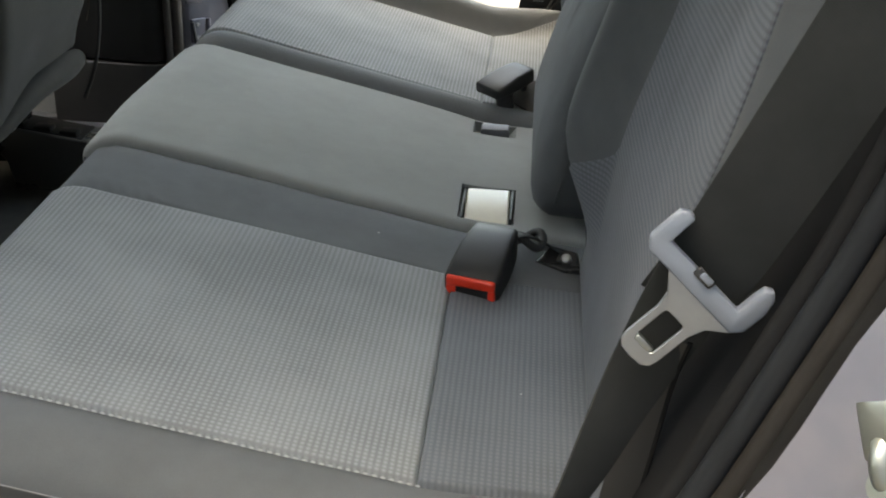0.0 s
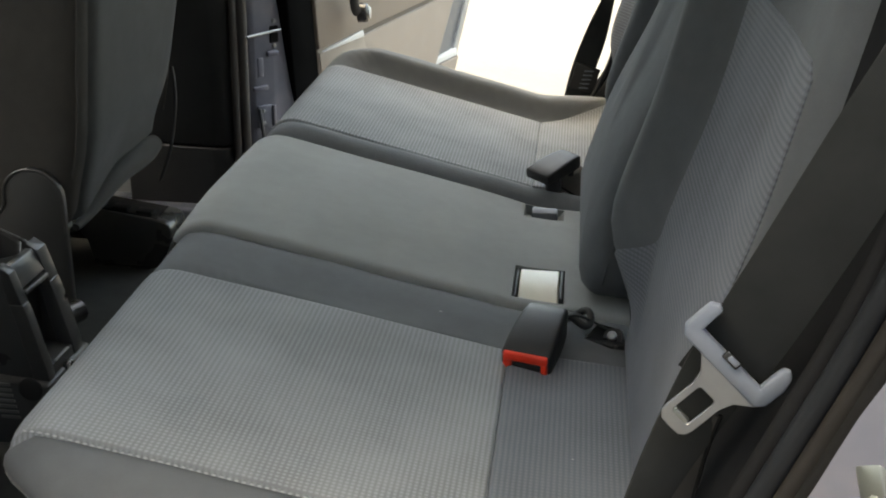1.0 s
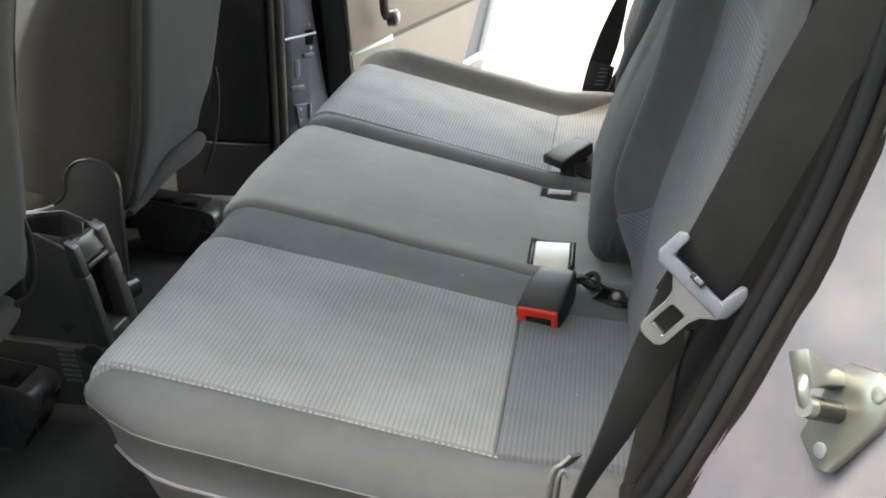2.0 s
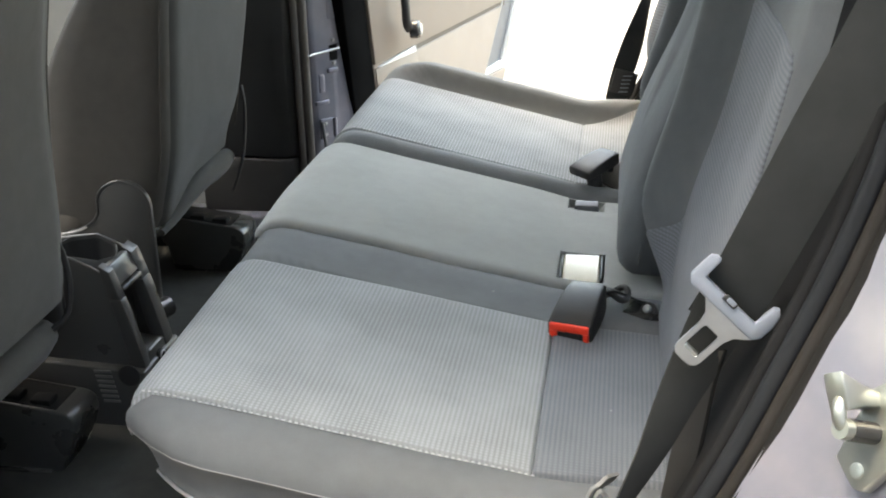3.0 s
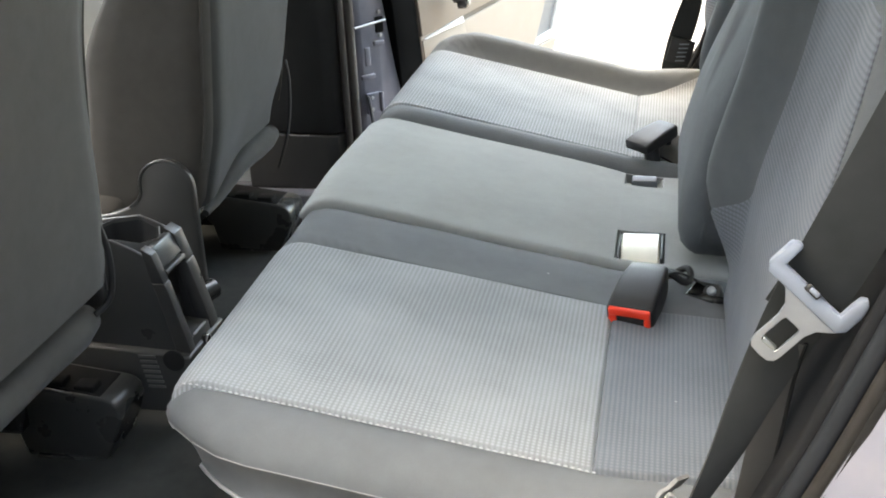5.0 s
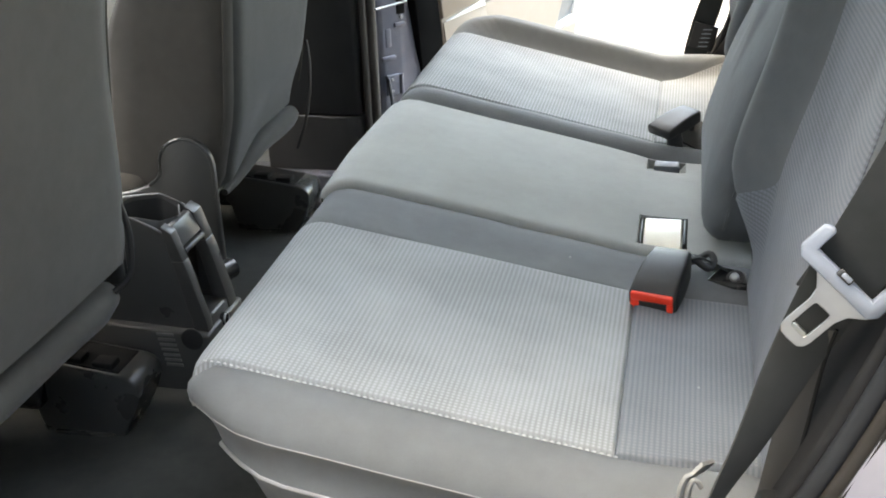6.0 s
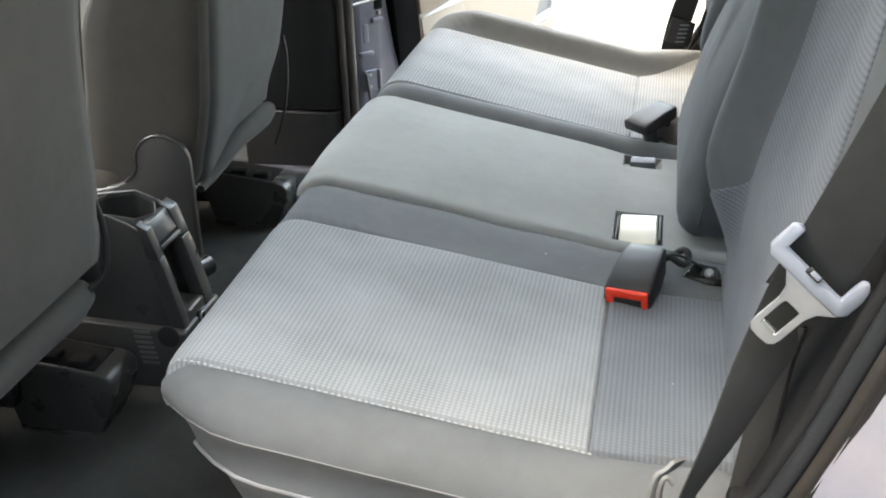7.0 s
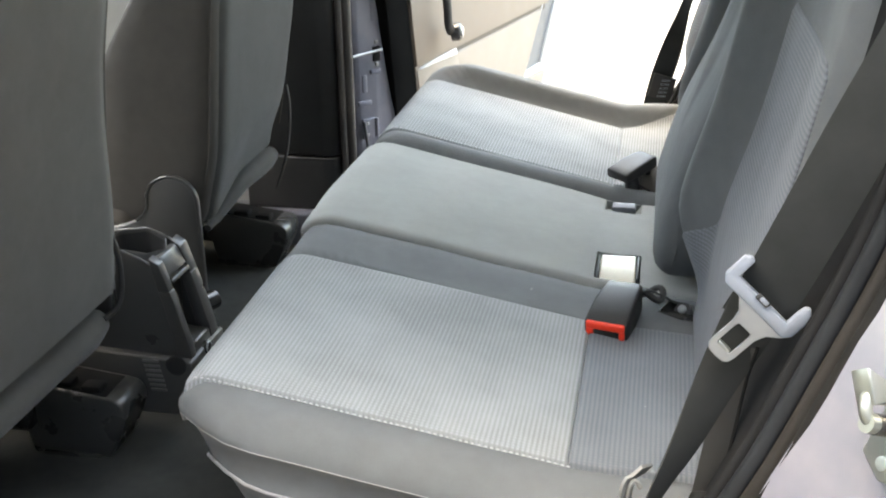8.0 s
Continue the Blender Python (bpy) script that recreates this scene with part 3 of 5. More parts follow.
# ---- seat belt buckles ----
def buckle(m, label, red):
    t = thing("belt_buckle", label, "seat belt buckle", "rear belt buckles")
    secs = [(0.0, 0.0215, 0.0006, 0.021), (0.0015, 0.0225, 0.0, 0.0225), (0.02, 0.0225, 0.0, 0.027), (0.045, 0.022, 0.0, 0.0315), (0.07, 0.0205, 0.0, 0.033), (0.088, 0.019, 0.001, 0.0325), (0.092, 0.0175, 0.003, 0.030)]
    rr = []
    for y, hw, z0, z1 in secs:
        rr.append([(a, y * 0.78, b) for a, b in rrect(-hw, hw, z0, z1, (0.0025, 0.0025, 0.004, 0.004), 0, 4, 3)])
    body = part("housing", move(rings(rr), m), "black", t, "black plastic housing")
    if red:
        bits = join(rbox(-0.0205, 0.0205, -0.0035, 0.006, 0.0125, 0.0212, 0.0018), rbox(-0.0205, -0.0125, -0.003, 0.006, 0.004, 0.0135, 0.0015), rbox(0.0145, 0.0205, -0.003, 0.006, 0.002, 0.0135, 0.0015))
        part("release_button", move(bits, m), "red", t, "red release button")
        part("slot", move(rbox(-0.0125, 0.0145, -0.0012, 0.006, 0.003, 0.0115, 0.0008), m), "gloss_black", t, "dark tongue slot")
    return t


def basis(origin, ydir, roll=0.0):
    y = Vector(ydir).normalized()
    x = y.cross(Vector((0, 0, 1))).normalized()
    z = x.cross(y)
    return Matrix.Translation(origin) @ Matrix((x, y, z)).transposed().to_4x4() @ pose(0, 0, 0, 0, roll, 0)


near_buckle = buckle(basis((0.020, 0.290, 0.3355), (0.24, 0.93, 0.10)) @ Matrix.Scale(1.14, 4), "black belt buckle with red button lying on the near cushion", True)
def frame_of(origin, x, y):
    """A pose from an origin, the way across and, roughly, the way along."""
    x = Vector(x).normalized()
    y = Vector(y)
    y = (y - x * y.dot(x)).normalized()
    return Matrix.Translation(origin) @ Matrix((x, y, x.cross(y))).transposed().to_4x4()


far_buckle = buckle(frame_of((0.008, 0.834, 0.358), (0.73, -0.68, -0.05), (0.68, 0.72, 0.18)) @ Matrix.Diagonal((1.0, 1.0, 0.62, 1.0)), "black belt buckle standing in the gap beside the far seat", False)
strap = smooth_line([(0.045, 0.37, 0.362), (0.064, 0.385, 0.362), (0.082, 0.395, 0.352), (0.10, 0.405, 0.338), (0.12, 0.412, 0.325)], 6)
part("strap", ribbon(strap, [(0.3, -0.9, 0.25)] * len(strap), 0.002, 0.028), "web", near_buckle, "black webbing strap")
loop = [(0.072 + 0.013 * math.cos(t), 0.386 + 0.012 * math.sin(t), 0.357 + 0.005 * math.sin(2 * t)) for t in [2 * math.pi * k / 20 for k in range(20)]]
part("cord_loop", tube(loop, 0.0042, 8, True), "black", near_buckle, "black cord loop")
strap = smooth_line([(0.035, 0.895, 0.352), (0.055, 0.875, 0.354), (0.08, 0.85, 0.348), (0.115, 0.83, 0.335)], 6)
part("strap", ribbon(strap, [(0.3, 0.75, 0.35)] * len(strap), 0.004, 0.055), "front_cloth", far_buckle, "black webbing strap")
part("leg", rbox(0.052, 0.060, 0.872, 0.886, 0.338, 0.372, 0.002), "black", far_buckle)
part("stalk", tube([(0.03, 0.845, 0.36), (0.035, 0.84, 0.325)], 0.012, 10), "black", far_buckle)

bolt = thing("anchor_bolt", "steel bolt head in the gap behind the cushion", "bolt")
part("bolt_head", disc((0.109, 0.378, 0.341), (-0.3, -0.6, 0.75), 0.0055, 0.005, 16, 0.4), "steel", bolt)
# black patch laid in for the shaded gap between cushion and backrest
hole = prism([(0.078, 0.376), (0.108, 0.362), (0.124, 0.366), (0.122, 0.402), (0.094, 0.416)], 0.305, 0.3385, "z", 0.002)
part("pocket", hole, "gloss_black", bolt, "black patch standing for the dark gap round the bolt")
part("washer", disc((0.1095, 0.379, 0.3395), (-0.3, -0.6, 0.75), 0.0105, 0.002, 20), "black", bolt)


# ---- seat belt by the camera's door ----
def near_belt():
    t = thing("seat_belt", "black webbing seat belt hanging with a steel tongue", "seat belt")
    up = smooth_line([(0.146, -0.104, 0.552), (0.160, -0.116, 0.588), (0.178, -0.130, 0.640), (0.204, -0.146, 0.715), (0.232, -0.160, 0.79), (0.262, -0.17, 0.88), (0.29, -0.175, 0.98)], 6)
    side = Vector((0.065, -0.015, -0.02))
    part("upper_webbing", ribbon(up, [side] * len(up)), "web", t, "black woven webbing")
    low = smooth_line([(0.160, -0.110, 0.590), (0.146, -0.106, 0.552), (0.127, -0.110, 0.500), (0.107, -0.122, 0.448), (0.088, -0.130, 0.412), (0.074, -0.131, 0.38)], 6)
    ac = [Vector((0.065, -0.015, -0.02)).lerp(Vector((0.020, 0.055, -0.012)), k / (len(low) - 1)) for k in range(len(low))]
    widths = [0.044 - 0.014 * step(k / (len(low) - 1), 0.1, 0.7) for k in range(len(low))]
    low = [p - a.normalized() * (0.044 - w) / 2 for p, a, w in zip(low, ac, widths)]
    part("lower_webbing", ribbon(low, ac, 0.0014, widths), "web", t, "black woven webbing, slightly twisted")
    # tongue: plane given by the bar's direction and the way down
    x = Vector((0.051, -0.010, -0.046)).normalized()
    d = Vector((-0.034, -0.002, -0.044))
    y = (d - x * d.dot(x)).normalized()
    z = x.cross(y)
    if z.y > 0:
        z = -z
    m = Matrix.Translation((0.1505, -0.1225, 0.577)) @ Matrix((x, y, z)).transposed().to_4x4()
    tongue = new("tongue")
    tongue.parent = t
    # plastic grip: a shallow U with a slot for the webbing
    outer = [(-0.036, -0.018), (-0.031, -0.022), (-0.027, -0.021), (-0.0265, -0.002), (0.0265, -0.002), (0.0262, -0.014), (0.0268, -0.0225), (0.031, -0.0255), (0.0352, -0.0215), (0.0378, -0.012), (0.0378, 0.004), (0.033, 0.0105), (-0.031, 0.0105), (-0.036, 0.005)]
    grip = prism(outer, -0.004, 0.0045, "z", 0.0014)
    part("grip", move(grip, m @ Matrix.Diagonal((0.93, 0.86, 1.0, 1.0))), "tongue", tongue, "pale blue-grey plastic grip")
    part("latch_stud", move(join(rbox(-0.006, 0.006, -0.0045, 0.001, 0.0035, 0.0065, 0.001)), m), "gloss_black", tongue)
    part("stud_button", move(rbox(-0.0028, 0.0045, -0.004, -0.0005, 0.0055, 0.0075, 0.0008), m), "tongue", tongue)
    # steel plate with its window
    plate_out = [(-0.0295, 0.0095), (0.0, 0.0095), (0.0315, 0.0095), (0.0195, 0.018), (0.0158, 0.027), (0.0158, 0.0485), (0.0145, 0.0535), (0.010, 0.0568), (0.0, 0.0575), (-0.009, 0.0568), (-0.0135, 0.0535), (-0.0148, 0.0485), (-0.0148, 0.027), (-0.018, 0.018)]
    plate_in = [(-0.0075, 0.0255), (0.0, 0.0253), (0.0075, 0.0255), (0.0086, 0.0268), (0.0088, 0.029), (0.0088, 0.046), (0.0084, 0.0474), (0.007, 0.0482), (0.0, 0.0484), (-0.007, 0.0482), (-0.0084, 0.0474), (-0.0088, 0.046), (-0.0088, 0.029), (-0.0086, 0.0268)]
    verts, faces = [], []
    k = len(plate_out)
    for zz in (-0.0013, 0.0013):
        verts += [(a, b, zz) for a, b in plate_out] + [(a, b, zz) for a, b in plate_in]
    for i in range(k):
        j = (i + 1) % k
        faces += [(i, j, k + j, k + i), (2 * k + i, 2 * k + j, 3 * k + j, 3 * k + i), (i, j, 2 * k + j, 2 * k + i), (k + i, k + j, 3 * k + j, 3 * k + i)]
    bm = mesh_of(verts, faces)
    bmesh.ops.recalc_face_normals(bm, faces=bm.faces[:])
    bmesh.ops.bevel(bm, geom=bm.edges[:], offset=0.0006, segments=1, affect="EDGES")
    part("plate", move(bm, m @ Matrix.Translation((0.0082, -0.0005, 0)) @ Matrix.Diagonal((0.76, 0.98, 1.0, 1.0))), "steel", tongue, "brushed steel tongue plate", False)
    part("window_lip", move(rbox(-0.0058, 0.0058, 0.0445, 0.0485, -0.0035, 0.0012, 0.0009), m @ Matrix.Translation((0.0082, -0.0005, 0))), "zinc", tongue, "bright folded lip of the window")
    # lower anchor
    anchor = part("anchor_bracket", join(ribbon(smooth_line([(0.057, -0.137, 0.36), (0.057, -0.137, 0.405), (0.0605, -0.134, 0.419), (0.066, -0.131, 0.422), (0.073, -0.127, 0.428)], 5), [(0.5, 0.8, -0.3)] * 21, 0.0025, 0.017), tube(smooth_line([(0.058, -0.141, 0.39), (0.0595, -0.141, 0.412), (0.064, -0.139, 0.4205), (0.069, -0.139, 0.414)], 5), 0.002, 8)), "dull_steel", t, "bent dull steel anchor bracket")
    guide = smooth_line([(0.142, -0.104, 0.53), (0.136, -0.101, 0.50), (0.130, -0.099, 0.45), (0.1235, -0.098, 0.40), (0.119, -0.098, 0.37)], 5)
    part("inner_strand", ribbon(guide, [(0.95, -0.25, -0.1)] * len(guide), 0.002, 0.021), "pillar", t, "brown-black strand behind the webbing")
    part("strand_edge", tube([p + Vector((0.0105, -0.003, 0)) for p in guide], 0.0016, 6), "rubber", t)
    part("anchor_cap", rbox(0.108, 0.150, -0.148, -0.105, 0.36, 0.398, 0.007, 3), "rubber", t, "black plastic anchor cap")
    return t


near_belt()


def far_belt():
    t = thing("seat_belt", "black webbing belt hanging in the bright doorway", "seat belt")
    c = smooth_line([(0.057, 1.37, 0.335), (0.060, 1.37, 0.36), (0.0695, 1.37, 0.404), (0.0845, 1.37, 0.456), (0.106, 1.37, 0.536), (0.13, 1.367, 0.62), (0.17, 1.36, 0.80), (0.21, 1.35, 1.0)], 6)
    turned = [radians(58) * step(p[2], 0.42, 0.56) for p in c]
    part("webbing", ribbon(c, [(0.93 * math.cos(a), 0.1 + math.sin(a), -0.25 * math.cos(a)) for a in turned], 0.0014, 0.043), "web", t, "black woven webbing, twisted higher up")
    q = [(0.066, 1.3665, 0.362), (0.072, 1.3665, 0.385), (0.0775, 1.3665, 0.408)]
    part("sleeve", ribbon(q, [(0.93, 0.1, -0.25)] * 3, 0.006, 0.046), "black", t, "clear-wrapped sleeve on the webbing")
    for k in range(5):
        z = 0.366 + k * 0.008
        x = 0.067 + (z - 0.362) * 0.25
        part("label_line", rbox(x - 0.012, x + 0.012, 1.3622, 1.3632, z, z + 0.0022, 0.0003), "tongue", t, smooth=False)
    part("stay_cord", tube(smooth_line([(0.083, 1.345, 0.345), (0.10, 1.35, 0.38), (0.118, 1.355, 0.43), (0.13, 1.36, 0.5)], 5), 0.004, 7), "black", t, "thin black belt guide")
    part("anchor_clip", rbox(0.078, 0.105, 1.335, 1.36, 0.338, 0.352, 0.003), "zinc", t, "small steel anchor clip")
    return t


far_belt()


# ---- car body round the rear seat ----
def curve_x(z):
    """Rear edge of the door openings, side view."""
    pts = [(-0.2, -0.25), (0.0, -0.12), (0.12, -0.03), (0.22, 0.034), (0.30, 0.076), (0.38, 0.128), (0.448, 0.164), (0.53, 0.195), (0.59, 0.218), (0.64, 0.237), (0.75, 0.264), (0.9, 0.275), (1.3, 0.26)]
    def along(q):
        for (z0, x0), (z1, x1) in zip(pts, pts[1:]):
            if q <= z1:
                return x0 + (x1 - x0) * (q - z0) / (z1 - z0)
        return pts[-1][1]
    return sum(along(z + 0.012 * k) for k in range(-4, 5)) / 9


def rear_pillar(sgn, mid_y, trim_in, name):
    """Rear door pillar on one side: trim, rubber seal and painted jamb."""
    t = thing(name, "dark trim, rubber seal and painted jamb behind the door opening", "door pillar", kind="structure")
    zs = [0.02 + 0.0172 * k for k in range(82)]
    Y = lambda y: mid_y + sgn * y

    # distances out from the car's middle line
    def strip(o0, o1, x_in, x_out, n=10, dip=0.0, ripple=0.0):
        return sheet(lambda u, v: (lambda z: (curve_x(z) + x_in + (x_out - x_in) * u + dip * math.sin(math.pi * u) + ripple * noise.noise((u * 1.5, z * 22, o0 * 7)), Y(o0 + (o1 - o0) * u), z))(zs[0] + (zs[-1] - zs[0]) * v), n, 60)
    def panel(u, v):
        z = zs[0] + (zs[-1] - zs[0]) * v
        a, b = back_x(min(z, 0.95)) - 0.001, curve_x(z) - 0.016
        x = a + (b - a) * step(u, 0.0, 1.0) + 0.016 * math.sin(math.pi * u) * step(z, 0.42, 0.60)
        inner = trim_in - 0.018 * (1 - step(z, 0.42, 0.50))
        return (x, Y(inner + (0.770 - inner) * u), z)
    part("trim_panel", sheet(panel, 16, 60), "trim", t, "charcoal plastic pillar trim")
    part("trim_seam", tube(smooth_line([panel(0.86, 0.31), panel(0.84, 0.36), panel(0.80, 0.42)], 6), 0.003, 6), "rubber", t, "dark seam in the trim")
    part("trim_lip", tube([(curve_x(z) - 0.022, Y(0.766), z) for z in zs], 0.007, 8), "trim", t)
    # lip coloured blue-grey for the sky's sheen on the trim
    part("sheen_lip", tube([(curve_x(z) - 0.0155, Y(0.777), z) for z in zs], 0.0078, 10), "lip", t, "smooth trim lip with a blue sky sheen in its colour")
    seal = part("door_seal", tube([(curve_x(z) - 0.0055, Y(0.7865), z) for z in zs], 0.0066, 10), "seal", t, "brown-grey rubber door seal")
    part("seal_foot", tube([(curve_x(z) + 0.0012, Y(0.7925), z) for z in zs], 0.006, 8), "rubber", seal, "black foot of the seal")
    jamb = strip(0.795, 0.86, -0.004, 0.046, 10, 0.004, 0.0025)
    jamb2 = strip(0.86, 0.90, 0.046, 0.075, 8, -0.004, 0.0025)
    jamb3 = strip(0.90, 0.915, 0.075, 0.18, 6)
    part("jamb", join(jamb, jamb2, jamb3), "paint", t, "slate blue painted jamb")
    return t


MIDY = 0.615
near_pillar = rear_pillar(-1, MIDY, 0.644, "pillar_rear_near")
far_pillar = rear_pillar(1, MIDY, 0.70, "pillar_rear_far")


def striker():
    t = thing("door_striker", "zinc-plated door striker bolted to the painted jamb", "door striker")
    o = Vector((curve_x(0.535) + 0.0295, -0.226, 0.546))
    x = Vector((0.38, 0.05, 0.92)).normalized()       # up along the jamb
    n = Vector((-0.78, -0.50, 0.36)).normalized()     # out of the jamb
    y = n.cross(x).normalized()
    x = y.cross(n)
    m = Matrix.Translation(o) @ Matrix((x, y, n)).transposed().to_4x4() 
    plate = prism([(-0.030, -0.003), (-0.038, -0.025), (-0.035, -0.033), (0.012, -0.047), (0.030, -0.043), (0.037, -0.028), (0.029, -0.005), (0.020, 0.001)], -0.006, 0.004, "z", 0.0015)
    part("plate", move(plate, m), "zinc", t, "zinc-plated base plate")
    up, low = Vector((0.0146, -0.0042, 0)), Vector((-0.0007, -0.0178, 0))
    h = Vector((0, 0, 1))
    mid = (up + low) / 2
    bar = [up + 0.003 * h, up + 0.022 * h, up.lerp(mid, 0.25) + 0.031 * h, mid + 0.034 * h, low.lerp(mid, 0.25) + 0.032 * h, low + 0.024 * h, low + 0.003 * h]
    part("bail", tube([m @ v for v in smooth_line(bar, 5)], 0.0045, 10), "zinc", t, "bright steel bail")
    part("sleeve", tube([m @ (low + 0.004 * h), m @ (low + 0.027 * h)], 0.0072, 14), "gloss_black", t, "black rubber sleeve")
    part("sleeve_cap", tube([m @ (low + 0.027 * h), m @ (low + 0.034 * h)], 0.0068, 14), "zinc", t, "bright cap on the sleeve")
    d = (up - low).normalized()
    side = d.cross(h)
    shape = [(-0.005, 0.003), (0.005, 0.003), (0.008, 0.02), (0.014, 0.038), (0.004, 0.036), (-0.010, 0.033), (-0.006, 0.018)]
    wedge = prism(shape, -0.008, 0.007, "y", 0.0012)
    part("wedge", move(wedge, m @ Matrix.Translation(up) @ Matrix((d, side, h)).transposed().to_4x4()), "zinc", t, "flared bright guide on the bail")
    for sx, sy in ((-0.027, -0.022), (0.026, -0.036)):
        part("screw", disc(m @ Vector((sx, sy, 0.004)), n, 0.0055, 0.0012, 16, 0.3), "zinc", t)
    return t


striker()


# ---- floor, sills, pillars, roof ----
def plain(name, bm, mat, label, smooth=False):
    return tagged(part(name, bm, mat, None, smooth=smooth), label, "", "", "structure")


FLOOR = 0.045


def carpet(u, v):
    x, y = -2.0 + 2.6 * u, -0.09 + 1.41 * v
    z = FLOOR + 0.006 * noise.noise((x * 4, y * 4, 0)) + 0.002 * noise.noise((x * 23, y * 23, 3))
    z += 0.03 * bell(y, 0.56, 0.10)                       # tunnel
    z += 0.05 * step(x, -0.25, 0.0)                        # rise under the bench
    return (x, y, z)


plain("floor", sheet(carpet, 110, 70), "carpet", "black carpet on the cabin floor", True)
plain("floor_pan", rbox(-2.05, 1.3, -0.2, 1.43, -0.06, 0.02, 0.0), "rubber", "underside of the cabin floor")


def sill(y0, y1, name):
    t = thing(name, "painted door sill with a lighter strip added", "door sill", kind="structure")
    # lighter strip added where the painted ledge came out too dark
    part("ledge_strip", rbox(-0.88, -0.08, min(y0, y1) + 0.02, max(y0, y1) - 0.07, 0.097, 0.102, 0.001), "silver", t, "lighter strip added along the sill ledge")
    part("sill_body", rbox(-0.9, -0.05, min(y0, y1), max(y0, y1), -0.02, 0.098, 0.012, 3), "paint", t, "slate blue painted sill")
    if y0 > 1:
        part("inner_ledge", rbox(-0.95, -0.2, 1.258, 1.297, 0.02, 0.117, 0.008, 3), "paint", t, "painted inner ledge of the sill")
    return t


sill(1.325, 1.46, "sill_far")
sill(-0.095, -0.23, "sill_near")


def front_pillar(sgn, name):
    """Middle pillar: trim in two pieces, a double rubber seal, painted jamb with its fittings."""
    t = thing(name, "black plastic pillar trim with a painted jamb behind", "door pillar", kind="structure")
    Y = lambda y: MIDY + sgn * (y - MIDY)
    up = [(-0.80, 1.31), (-0.622, 1.298), (-0.600, 1.303), (-0.590, 1.313), (-0.588, 1.33), (-0.80, 1.36)]
    lo = [(-0.80, 1.307), (-0.622, 1.295), (-0.599, 1.300), (-0.589, 1.312), (-0.587, 1.33), (-0.80, 1.36)]
    part("upper_trim", prism([(x, Y(y)) for x, y in up], 0.232, 1.40, "z", 0.004), "pillar", t, "black upper pillar trim")
    part("lower_trim", prism([(x, Y(y)) for x, y in lo], 0.06, 0.229, "z", 0.004), "pillar", t, "black lower pillar trim")
    seal = part("door_seal", tube([(-0.566, Y(1.326), 0.10 + 0.05 * k) for k in range(26)], 0.0095, 10), "brown_seal", t, "brown-grey rubber door seal")
    part("inner_lip", tube([(-0.580, Y(1.315), 0.10 + 0.05 * k) for k in range(26)], 0.0075, 8), "brown_seal", seal)
    # painted jamb, folded, with a raised edge
    prof = [(-0.60, 1.336), (-0.556, 1.336), (-0.548, 1.341), (-0.520, 1.372), (-0.514, 1.380), (-0.496, 1.401), (-0.491, 1.404), (-0.487, 1.409), (-0.4865, 1.414), (-0.489, 1.42), (-0.489, 1.46), (-0.60, 1.46)]
    part("jamb", prism([(x, Y(y)) for x, y in prof], 0.02, 1.40, "z", 0.002), "paint", t, "slate blue painted jamb")
    return t


far_mid_pillar = front_pillar(1, "pillar_middle_far")
near_mid_pillar = front_pillar(-1, "pillar_middle_near")


def jamb_point(s, z, out=0.0):
    """A place on the far painted jamb: s along it, out from it."""
    a, b = Vector((-0.548, 1.340, 0)), Vector((-0.497, 1.398, 0))
    d = (b - a).normalized()
    n = Vector((d.y, -d.x, 0))
    return a + d * s + n * out + Vector((0, 0, z))


